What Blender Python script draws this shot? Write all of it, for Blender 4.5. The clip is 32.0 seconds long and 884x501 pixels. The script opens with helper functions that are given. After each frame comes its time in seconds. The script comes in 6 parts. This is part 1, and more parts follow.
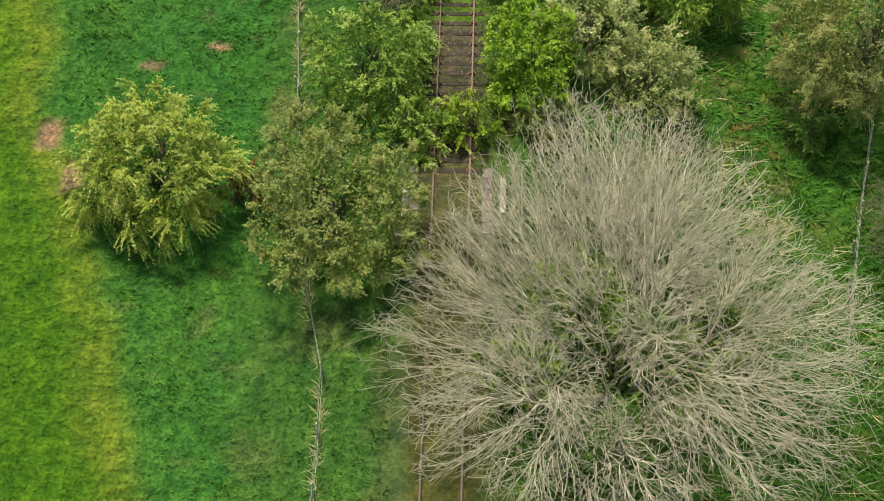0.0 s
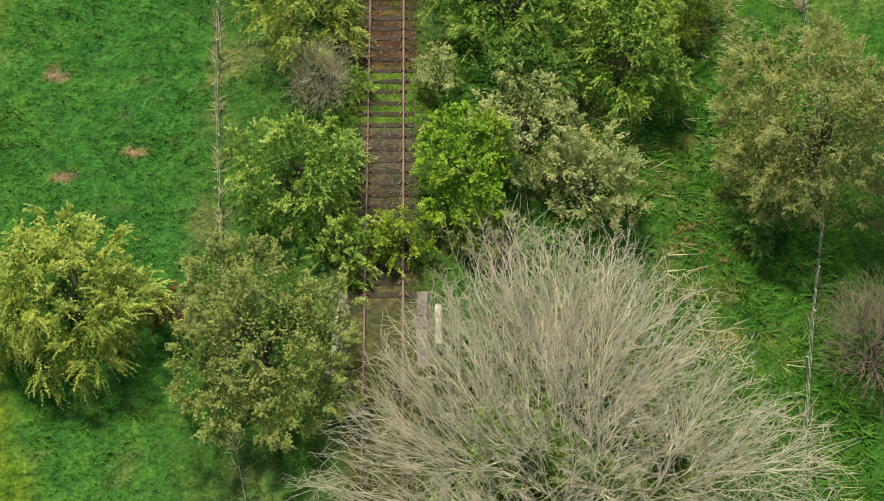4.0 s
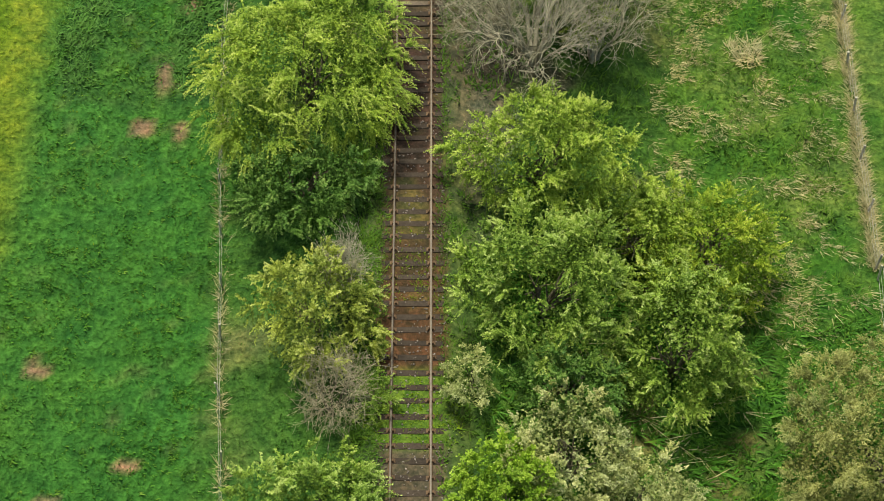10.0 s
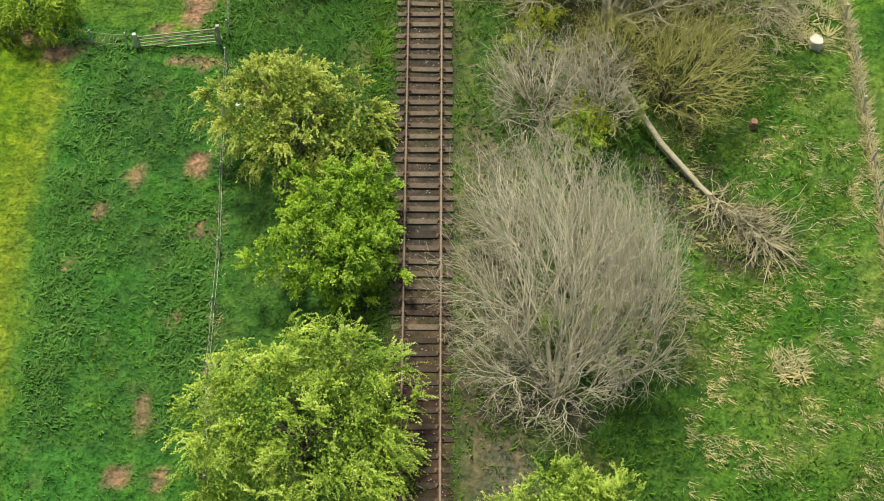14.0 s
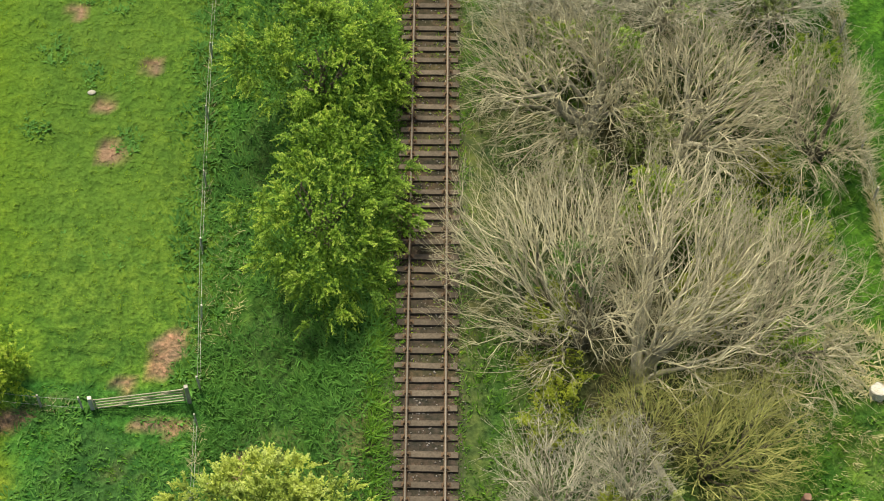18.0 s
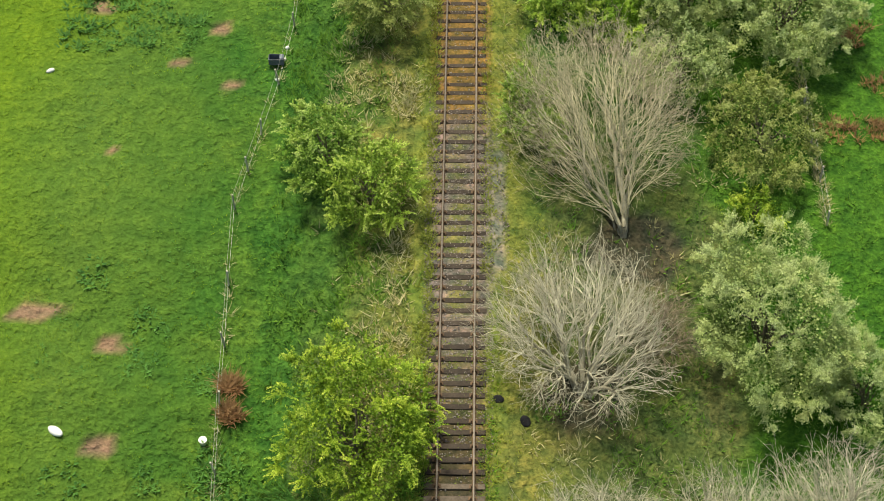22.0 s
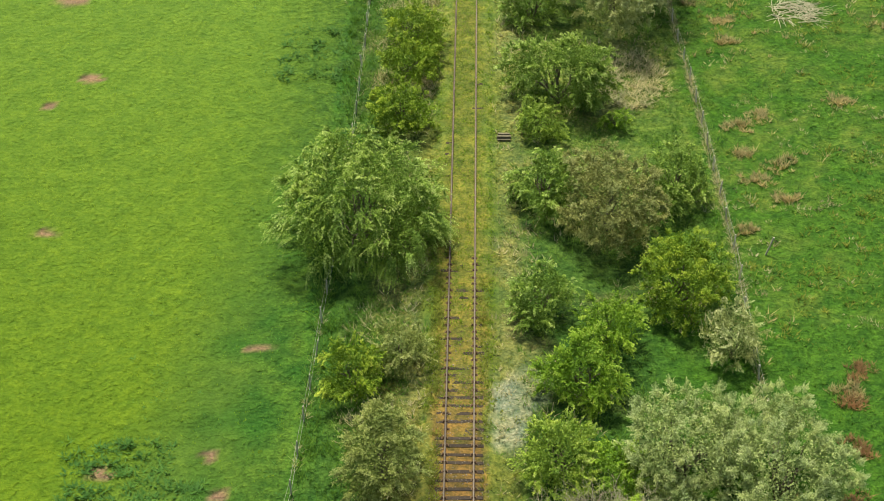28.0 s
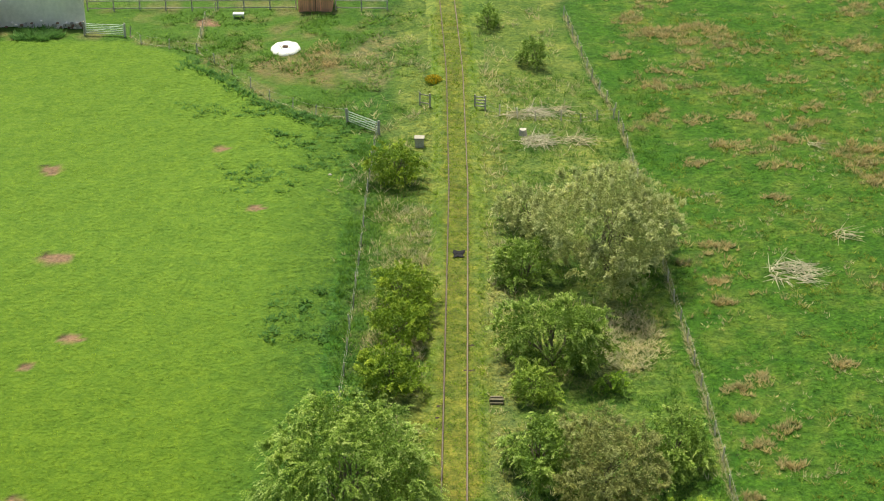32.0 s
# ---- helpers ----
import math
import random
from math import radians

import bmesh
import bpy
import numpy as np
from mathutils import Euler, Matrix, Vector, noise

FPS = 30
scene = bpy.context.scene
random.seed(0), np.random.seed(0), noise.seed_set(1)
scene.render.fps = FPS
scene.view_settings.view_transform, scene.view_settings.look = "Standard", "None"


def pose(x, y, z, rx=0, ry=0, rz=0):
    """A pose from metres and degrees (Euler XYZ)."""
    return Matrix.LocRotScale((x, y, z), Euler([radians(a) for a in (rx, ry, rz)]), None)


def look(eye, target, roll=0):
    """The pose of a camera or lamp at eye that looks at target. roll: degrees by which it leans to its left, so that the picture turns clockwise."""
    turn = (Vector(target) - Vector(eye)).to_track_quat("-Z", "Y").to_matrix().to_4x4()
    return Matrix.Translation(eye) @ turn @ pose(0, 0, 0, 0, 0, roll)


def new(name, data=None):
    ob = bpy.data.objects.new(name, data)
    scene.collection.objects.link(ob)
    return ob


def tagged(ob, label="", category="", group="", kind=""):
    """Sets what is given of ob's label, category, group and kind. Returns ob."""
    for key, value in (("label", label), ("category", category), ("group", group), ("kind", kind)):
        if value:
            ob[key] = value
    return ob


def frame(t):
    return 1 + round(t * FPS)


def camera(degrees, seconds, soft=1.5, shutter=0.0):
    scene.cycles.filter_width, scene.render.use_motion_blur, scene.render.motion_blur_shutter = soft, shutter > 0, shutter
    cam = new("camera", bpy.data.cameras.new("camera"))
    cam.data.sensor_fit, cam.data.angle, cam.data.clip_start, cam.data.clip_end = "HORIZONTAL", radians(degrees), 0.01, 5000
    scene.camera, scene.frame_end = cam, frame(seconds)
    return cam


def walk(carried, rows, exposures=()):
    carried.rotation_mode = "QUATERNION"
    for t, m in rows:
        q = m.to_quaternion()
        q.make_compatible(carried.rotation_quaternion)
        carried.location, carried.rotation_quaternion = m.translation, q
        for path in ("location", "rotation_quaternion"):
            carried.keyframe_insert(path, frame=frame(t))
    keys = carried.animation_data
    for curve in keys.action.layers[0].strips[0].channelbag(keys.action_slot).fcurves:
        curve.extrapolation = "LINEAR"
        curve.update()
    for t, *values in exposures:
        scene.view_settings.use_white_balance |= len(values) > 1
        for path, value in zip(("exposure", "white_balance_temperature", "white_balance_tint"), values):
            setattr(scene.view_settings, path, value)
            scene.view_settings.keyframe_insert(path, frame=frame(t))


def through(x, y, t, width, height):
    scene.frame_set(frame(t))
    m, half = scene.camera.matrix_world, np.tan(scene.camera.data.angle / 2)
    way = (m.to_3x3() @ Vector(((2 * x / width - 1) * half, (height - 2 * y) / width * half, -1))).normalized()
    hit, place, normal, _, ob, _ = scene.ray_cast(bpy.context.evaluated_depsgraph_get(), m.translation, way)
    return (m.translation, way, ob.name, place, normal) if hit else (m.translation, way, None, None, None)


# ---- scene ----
cam = camera(28.599, 32.0, 1.0)
PATH = [
    (0.0, 1.603, -60.080, 53.654, 50.825, -2.465, -1.015),
    (0.5, 1.368, -58.499, 54.008, 51.003, -3.623, -2.045),
    (1.0, 1.362, -57.251, 54.352, 51.099, -5.119, -3.289),
    (1.5, 1.438, -56.079, 54.673, 51.308, -5.641, -3.902),
    (2.0, 1.438, -54.913, 54.867, 51.562, -4.900, -3.491),
    (2.5, 1.488, -53.849, 54.972, 51.886, -3.179, -2.304),
    (3.0, 1.485, -52.804, 55.294, 52.437, -0.839, -0.701),
    (3.5, 1.644, -52.004, 55.450, 52.851, 0.755, 0.374),
    (5.5, 1.558, -50.476, 55.118, 53.772, 1.074, 0.292),
    (6.0, 1.257, -49.390, 55.162, 54.427, 1.205, 0.302),
    (6.5, 1.085, -47.953, 55.171, 54.930, 1.198, 0.403),
    (7.0, 0.915, -46.175, 55.361, 55.252, 1.253, 0.701),
    (7.5, 0.739, -44.210, 55.778, 55.489, 1.369, 0.993),
    (8.0, 0.609, -42.057, 56.351, 55.762, 1.420, 1.244),
    (8.5, 0.563, -39.609, 56.783, 55.940, 1.341, 1.313),
    (9.0, 0.601, -37.580, 57.092, 56.007, 1.135, 1.168),
    (9.5, 0.611, -35.435, 57.219, 55.829, 0.960, 0.970),
    (10.0, 0.614, -33.451, 57.415, 55.802, 0.843, 0.856),
    (10.5, 0.651, -31.363, 57.640, 55.872, 0.683, 0.720),
    (11.0, 0.643, -29.247, 57.744, 55.808, 0.583, 0.641),
    (11.5, 0.665, -27.186, 57.959, 55.774, 0.466, 0.477),
    (12.0, 0.588, -25.234, 58.264, 55.819, 0.522, 0.505),
    (12.5, 0.615, -23.182, 58.441, 55.793, 0.436, 0.458),
    (13.0, 0.613, -21.221, 58.755, 55.977, 0.439, 0.526),
    (13.5, 0.633, -19.003, 58.704, 56.066, 0.254, 0.459),
    (14.0, 0.635, -16.777, 58.749, 56.226, 0.229, 0.470),
    (14.5, 0.524, -14.476, 58.679, 56.196, 0.363, 0.550),
    (16.5, 0.680, -4.719, 58.735, 56.594, 0.029, 0.270),
    (17.0, 0.752, -2.189, 58.700, 56.697, -0.114, 0.187),
    (17.5, 0.716, 0.522, 58.718, 56.820, -0.140, 0.223),
    (18.0, 0.722, 3.250, 58.986, 57.209, -0.238, 0.147),
    (18.5, 0.880, 5.908, 59.002, 57.344, -0.629, -0.115),
    (19.0, 0.947, 8.155, 58.949, 57.416, -0.915, -0.317),
    (19.5, 0.845, 10.400, 58.864, 57.072, -0.987, -0.342),
    (20.0, 0.804, 13.118, 58.936, 56.262, -1.197, -0.464),
    (20.5, 0.788, 15.339, 59.074, 55.033, -1.398, -0.637),
    (21.0, 0.673, 17.983, 59.173, 53.723, -1.570, -0.793),
    (21.5, 0.674, 20.239, 59.746, 52.223, -1.689, -0.899),
    (22.0, 0.676, 21.949, 60.655, 51.066, -1.656, -0.867),
    (22.5, 0.662, 22.526, 61.082, 49.904, -1.544, -0.702),
    (23.0, 0.615, 22.591, 61.126, 48.742, -1.446, -0.581),
    (23.5, 0.550, 22.629, 61.236, 47.513, -1.358, -0.449),
    (24.0, 0.453, 22.644, 61.220, 46.301, -1.236, -0.337),
    (24.5, 0.497, 22.655, 61.182, 44.896, -1.260, -0.323),
    (25.0, 0.450, 22.592, 61.242, 43.601, -1.199, -0.253),
    (25.5, 0.287, 22.658, 61.340, 42.369, -1.042, -0.065),
    (27.5, 0.638, 22.653, 61.342, 37.382, -1.288, -0.363),
    (28.0, 0.710, 22.539, 61.260, 36.243, -1.326, -0.407),
    (28.5, 0.448, 23.149, 61.043, 35.329, -1.213, -0.253),
    (29.0, 0.496, 23.528, 60.681, 34.238, -1.231, -0.262),
    (29.5, 0.501, 23.961, 60.346, 33.006, -1.187, -0.215),
    (30.0, 0.501, 24.310, 60.068, 32.004, -1.116, -0.171),
    (30.5, 0.451, 24.719, 59.770, 30.846, -1.019, -0.088),
    (31.0, 0.471, 25.172, 59.603, 29.746, -0.952, -0.068),
    (31.5, 0.525, 25.656, 59.438, 28.722, -0.913, -0.063),
    (32.0, 0.465, 26.075, 59.261, 27.679, -0.816, -0.002),
]


def rig(x, y, z, pitch, yaw, roll):
    """Camera pose from its place, downward pitch, turn to the right and lean."""
    return pose(x, y, z, 90 - pitch, 0, -yaw) @ pose(0, 0, 0, 0, 0, roll)


walk(cam, [(t, rig(*v)) for t, *v in PATH], [(0.0, 0.52, 7200, 3), (9.0, 0.5, 7200, 3), (13.0, 0.62, 7200, 3), (32.0, 0.63, 7200, 3)])

# ---- sky and sun: bright thin cloud, sun high beyond the far end of the line ----
world = bpy.data.worlds.new("world")
scene.world = world
world.use_nodes = True
sky = world.node_tree.nodes.new("ShaderNodeTexSky")
sky.sky_type, sky.sun_disc = "NISHITA", False
sky.sun_elevation, sky.sun_rotation = radians(65), radians(-23)
sky.dust_density, sky.ozone_density = 4.0, 0.6
world.node_tree.links.new(sky.outputs[0], world.node_tree.nodes["Background"].inputs[0])
world.node_tree.nodes["Background"].inputs[1].default_value = 0.105
sun = new("sun", bpy.data.lights.new("sun", "SUN"))
sun.data.energy, sun.data.angle, sun.data.color = 3.9, radians(8), (1.0, 0.95, 0.84)
sun.matrix_world = look((-2.6, 6.0, 14.0), (0, 0, 0))


# ---- materials ----
def shader(name, rough=0.8, spec=0.25):
    m = bpy.data.materials.new(name)
    m.use_nodes = True
    n = m.node_tree.nodes
    p = n["Principled BSDF"]
    p.inputs["Roughness"].default_value = rough
    p.inputs["Specular IOR Level"].default_value = spec
    return m, n, m.node_tree.links, p


def noise_node(n, l, scale, detail=4.0, coord="Object"):
    tc, t = n.new("ShaderNodeTexCoord"), n.new("ShaderNodeTexNoise")
    t.inputs["Scale"].default_value, t.inputs["Detail"].default_value = scale, detail
    l.new(tc.outputs[coord], t.inputs["Vector"])
    return t.outputs["Fac"]


def ramp(n, l, fac, stops):
    r = n.new("ShaderNodeValToRGB")
    e = r.color_ramp.elements
    while len(e) < len(stops):
        e.new(0.5)
    for el, (pos, rgb) in zip(e, stops):
        el.position, el.color = pos, (*rgb, 1)
    l.new(fac, r.inputs["Fac"])
    return r.outputs["Color"]


def mixed(n, l, a, b, fac, kind="MIX"):
    x = n.new("ShaderNodeMix")
    x.data_type, x.blend_type = "RGBA", kind
    for sock, v in ((x.inputs[0], fac), (x.inputs[6], a), (x.inputs[7], b)):
        if isinstance(v, (int, float)):
            sock.default_value = v
        elif isinstance(v, tuple):
            sock.default_value = (*v, 1)
        else:
            l.new(v, sock)
    return x.outputs[2]


def bump(n, l, p, height, strength, dist):
    b = n.new("ShaderNodeBump")
    b.inputs["Strength"].default_value, b.inputs["Distance"].default_value = strength, dist
    l.new(height, b.inputs["Height"])
    l.new(b.outputs[0], p.inputs["Normal"])


def grained(name, dark, light, scale=8.0, rough=0.85, spec=0.2, relief=0.02, metal=0.0, island=False):
    """A surface of two tones, with patches, grain and fine relief."""
    m, n, l, p = shader(name, rough, spec)
    p.inputs["Metallic"].default_value = metal
    big, fine = noise_node(n, l, scale * 0.15), noise_node(n, l, scale, 6)
    c1 = ramp(n, l, fine, [(0.3, dark), (0.7, light)])
    mean = tuple((a + b) * 0.5 for a, b in zip(dark, light))
    c2 = ramp(n, l, big, [(0.35, tuple(v * 0.7 for v in mean)), (0.65, tuple(v * 1.25 for v in mean))])
    c = mixed(n, l, c1, c2, 0.45)
    if island:
        r = n.new("ShaderNodeNewGeometry").outputs["Random Per Island"]
        c = mixed(n, l, c, ramp(n, l, r, [(0.0, dark), (1.0, light)]), 0.5)
    else:
        r = n.new("ShaderNodeObjectInfo").outputs["Random"]
        c = mixed(n, l, c, ramp(n, l, r, [(0.0, (0.75, 0.75, 0.75)), (1.0, (1.2, 1.2, 1.2))]), 1.0, "MULTIPLY")
    l.new(c, p.inputs["Base Color"])
    bump(n, l, p, fine, 0.6, relief)
    return m


def leaf_material(name, dark, light, tip=None, through=0.26):
    """Leaves that differ one by one, with softer drifts of colour over the crown, partly letting light through."""
    m, n, l, p = shader(name, 0.6, 0.22)
    r = n.new("ShaderNodeNewGeometry").outputs["Random Per Island"]
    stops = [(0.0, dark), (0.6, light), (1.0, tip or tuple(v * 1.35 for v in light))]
    # young: tone by shoot age; low values also paint the shade inside crowns
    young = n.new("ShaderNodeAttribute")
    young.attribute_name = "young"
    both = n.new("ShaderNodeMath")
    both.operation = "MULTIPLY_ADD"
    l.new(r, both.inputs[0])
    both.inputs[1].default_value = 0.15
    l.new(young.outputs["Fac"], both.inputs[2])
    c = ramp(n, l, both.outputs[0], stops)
    drift = ramp(n, l, noise_node(n, l, 0.55, 3), [(0.3, (0.72, 0.8, 0.75)), (0.7, (1.2, 1.15, 1.0))])
    c = mixed(n, l, c, drift, 1.0, "MULTIPLY")
    l.new(c, p.inputs["Base Color"])
    tr, mx = n.new("ShaderNodeBsdfTranslucent"), n.new("ShaderNodeMixShader")
    l.new(c, tr.inputs["Color"])
    mx.inputs[0].default_value = through
    l.new(p.outputs[0], mx.inputs[1])
    l.new(tr.outputs[0], mx.inputs[2])
    l.new(mx.outputs[0], n["Material Output"].inputs["Surface"])
    return m


def ground_material(name, relief, swell):
    """Turf or stones: the place's own tint with clumps, tufts and grit, and relief of two sizes."""
    m, n, l, p = shader(name, 0.9, 0.12)
    a = n.new("ShaderNodeAttribute")
    a.attribute_name = "tint"
    clump, tuft = noise_node(n, l, 1.1, 5), noise_node(n, l, 2.6, 6)
    fine, grit = noise_node(n, l, 6.5, 8), noise_node(n, l, 28.0, 3)
    c = mixed(n, l, a.outputs["Color"], ramp(n, l, clump, [(0.3, (0.62, 0.76, 0.78)), (0.7, (1.3, 1.2, 1.1))]), 1.0, "MULTIPLY")
    c = mixed(n, l, c, ramp(n, l, tuft, [(0.32, (0.6, 0.72, 0.68)), (0.68, (1.34, 1.24, 1.25))]), 1.0, "MULTIPLY")
    c = mixed(n, l, c, ramp(n, l, fine, [(0.3, (0.58, 0.65, 0.58)), (0.7, (1.42, 1.34, 1.34))]), 1.0, "MULTIPLY")
    c = mixed(n, l, c, ramp(n, l, grit, [(0.3, (0.78, 0.82, 0.8)), (0.7, (1.18, 1.15, 1.15))]), 1.0, "MULTIPLY")
    c = mixed(n, l, a.outputs["Color"], c, a.outputs["Alpha"])
    l.new(c, p.inputs["Base Color"])
    b1, b2 = n.new("ShaderNodeBump"), n.new("ShaderNodeBump")
    b1.inputs["Strength"].default_value, b1.inputs["Distance"].default_value = 0.85, swell
    b2.inputs["Strength"].default_value, b2.inputs["Distance"].default_value = 0.9, relief
    l.new(tuft, b1.inputs["Height"])
    l.new(fine, b2.inputs["Height"])
    l.new(b1.outputs[0], b2.inputs["Normal"])
    l.new(b2.outputs[0], p.inputs["Normal"])
    return m


GROUND = ground_material("field_grass", 0.1, 0.45)
BALLAST = ground_material("ballast", 0.05, 0.02)
M = {
    "haw_yellow": leaf_material("haw_yellow", (0.15, 0.21, 0.035), (0.36, 0.43, 0.08), (0.6, 0.65, 0.24)),
    "haw_lime": leaf_material("haw_lime", (0.12, 0.21, 0.028), (0.31, 0.44, 0.06), (0.58, 0.66, 0.2)),
    "olive": leaf_material("olive_leaf", (0.14, 0.19, 0.045), (0.3, 0.35, 0.11), (0.48, 0.51, 0.23)),
    "bright": leaf_material("bright_leaf", (0.1, 0.21, 0.016), (0.26, 0.42, 0.038), (0.47, 0.59, 0.12)),
    "pale": leaf_material("pale_leaf", (0.19, 0.24, 0.075), (0.46, 0.5, 0.22), (0.78, 0.77, 0.49)),
    "willow": leaf_material("willow_leaf", (0.2, 0.27, 0.09), (0.44, 0.52, 0.23), (0.64, 0.7, 0.42)),
    "mid": leaf_material("mid_leaf", (0.08, 0.16, 0.02), (0.27, 0.4, 0.07), (0.56, 0.66, 0.25)),
    "dark": leaf_material("dark_leaf", (0.06, 0.14, 0.026), (0.13, 0.26, 0.05), (0.28, 0.4, 0.12)),
    "brown": leaf_material("budding_leaf", (0.15, 0.17, 0.05), (0.31, 0.335, 0.12), (0.48, 0.49, 0.23)),
    "copper": leaf_material("copper_leaf", (0.08, 0.05, 0.02), (0.17, 0.1, 0.035), (0.25, 0.18, 0.06)),
    "moss": leaf_material("moss_leaf", (0.17, 0.21, 0.02), (0.3, 0.35, 0.04), (0.4, 0.44, 0.08)),
    "yellowgreen": leaf_material("yellowgreen_leaf", (0.08, 0.165, 0.013), (0.27, 0.39, 0.035), (0.53, 0.6, 0.11)),
    "thorn": leaf_material("thorn_leaf", (0.055, 0.125, 0.014), (0.2, 0.33, 0.035), (0.45, 0.55, 0.11)),
    "gorse": leaf_material("gorse_flower", (0.25, 0.2, 0.02), (0.6, 0.42, 0.02), (0.75, 0.55, 0.03)),
    "grass": leaf_material("grass_blade", (0.05, 0.13, 0.015), (0.115, 0.24, 0.028), (0.22, 0.34, 0.065)),
    "lush": leaf_material("lush_blade", (0.035, 0.125, 0.013), (0.068, 0.2, 0.022), (0.12, 0.28, 0.045)),
    "lime": leaf_material("lime_blade", (0.11, 0.2, 0.012), (0.19, 0.3, 0.02), (0.27, 0.37, 0.045)),
    "straw": leaf_material("straw_blade", (0.24, 0.24, 0.1), (0.48, 0.44, 0.27), (0.68, 0.62, 0.45)),
    "rush": leaf_material("rush_blade", (0.24, 0.2, 0.09), (0.48, 0.4, 0.21), (0.64, 0.55, 0.34)),
    "bracken": leaf_material("bracken_blade", (0.18, 0.1, 0.05), (0.34, 0.2, 0.105), (0.45, 0.31, 0.18)),
    "mossgrass": leaf_material("moss_grass_blade", (0.12, 0.15, 0.02), (0.24, 0.28, 0.05), (0.36, 0.38, 0.1)),
    "nettle": leaf_material("nettle_leaf", (0.045, 0.13, 0.025), (0.09, 0.22, 0.045), (0.15, 0.28, 0.075)),
}
BARK = grained("bark", (0.07, 0.062, 0.04), (0.18, 0.165, 0.11), 9.0, relief=0.03)
PALE_BARK = grained("pale_bark", (0.19, 0.175, 0.12), (0.39, 0.365, 0.27), 7.0, relief=0.02)


def twig_pair(name, low, high):
    """Bark of the branches, and of the finer and duller twigs."""
    dull = grained("fine_" + name, tuple(v * 0.76 for v in low), tuple(v * 0.82 for v in high), 3.0, relief=0.004, island=True)
    return grained(name, tuple(v * 1.15 for v in low), tuple(min(v * 1.2, 0.85) for v in high), 3.0, relief=0.005, island=True), dull


TWIG_GREY = twig_pair("grey_twig", (0.33, 0.3, 0.21), (0.58, 0.55, 0.42))
TWIG_TAN = twig_pair("tan_twig", (0.29, 0.265, 0.15), (0.6, 0.55, 0.39))
TWIG_MOSS = twig_pair("mossy_twig", (0.27, 0.28, 0.075), (0.49, 0.49, 0.18))
TWIG_BROWN = twig_pair("brown_twig", (0.18, 0.14, 0.1), (0.36, 0.3, 0.22))
TWIG_SILVER = twig_pair("silver_twig", (0.36, 0.335, 0.24), (0.66, 0.63, 0.49))
RAIL_TOP = grained("worn_rail_steel", (0.1, 0.084, 0.068), (0.18, 0.155, 0.128), 5.0, 0.65, 0.2, 0.003, 0.0)
RUST = grained("rusted_iron", (0.06, 0.038, 0.023), (0.14, 0.092, 0.058), 14.0, 0.85, 0.2, 0.006, 0.2)
SLEEPER = grained("tarred_sleeper", (0.016, 0.012, 0.009), (0.055, 0.043, 0.033), 11.0, relief=0.012)
DRY_SLEEPER = grained("weathered_sleeper", (0.04, 0.031, 0.023), (0.13, 0.105, 0.08), 11.0, relief=0.012)
STONE = grained("ballast_stone", (0.09, 0.075, 0.065), (0.3, 0.27, 0.25), 4.0, relief=0.01, island=True)
POST = grained("grey_post", (0.32, 0.3, 0.25), (0.58, 0.55, 0.48), 12.0, relief=0.01)
WIRE = grained("fence_wire", (0.3, 0.3, 0.28), (0.5, 0.5, 0.46), 5.0, 0.5, 0.4, 0.001, 0.5)
MASONRY = grained("parapet_stone", (0.3, 0.28, 0.23), (0.55, 0.52, 0.45), 6.0, relief=0.02)
DECK = grained("deck_stone", (0.1, 0.082, 0.075), (0.2, 0.172, 0.158), 7.0, relief=0.015)
WHITE = grained("white_plastic", (0.62, 0.62, 0.6), (0.85, 0.85, 0.82), 3.0, 0.5, 0.4, 0.003)
GALV = grained("galvanised_gate", (0.45, 0.5, 0.47), (0.62, 0.68, 0.64), 4.0, 0.45, 0.5, 0.002, 0.3)
SHED = grained("terracotta_boards", (0.6, 0.27, 0.15), (0.8, 0.4, 0.24), 5.0, relief=0.006)
RENDER = grained("grey_render", (0.66, 0.61, 0.55), (0.87, 0.81, 0.74), 2.5, relief=0.02)
SOIL = grained("bare_soil", (0.15, 0.085, 0.06), (0.34, 0.21, 0.15), 6.0, relief=0.03)
SLATE = grained("blue_grey_plastic", (0.05, 0.065, 0.085), (0.12, 0.14, 0.17), 6.0, 0.6, 0.3, 0.004)
BLACK = grained("black_sheet", (0.008, 0.009, 0.01), (0.03, 0.03, 0.033), 5.0, 0.95, 0.1, 0.01)


# ---- ground heights ----
LEFT = [(-80, -2.4), (-20, -2.2), (0, -2.0), (13, -2.2), (25, -2.3), (35, -2.6), (47, -3.0), (56, -3.0), (66, -1.9), (74, -1.1), (84, -0.65), (100, -0.7), (150, -0.5), (220, -0.4)]
RISE = [(-80, 0.2), (10, 0.2), (30, 0.12), (60, 0.14), (70, 0.1), (88, 0.02), (220, 0.0)]
RIGHT = [(-80, -3.6), (-8, -3.6), (8, -4.3), (30, -4.2), (45, -3.6), (60, -2.4), (76, -1.4), (100, -0.9), (220, -0.5)]


def curve(v, pts):
    """Smooth steps through (place, height) pairs."""
    if v <= pts[0][0]:
        return pts[0][1]
    for (a, p), (b, q) in zip(pts, pts[1:]):
        if v <= b:
            u = (v - a) / (b - a)
            u = u * u * (3 - 2 * u)
            return p + (q - p) * u
    return pts[-1][1]


def ground_height(x, y):
    """The railway bank with its two slopes and the fields beside it."""
    if x < 0:
        low, foot = curve(y, LEFT), 8.0
        out = min(max(-x - 9.0, 0), 12) * curve(y, RISE)
    else:
        low, foot, out = curve(y, RIGHT), 13.0, 0
    u = min(max((abs(x) - 2.5) / (foot - 2.5), 0), 1)
    u = u * u * (3 - 2 * u)
    return -0.27 * (1 - u) + low * u + out


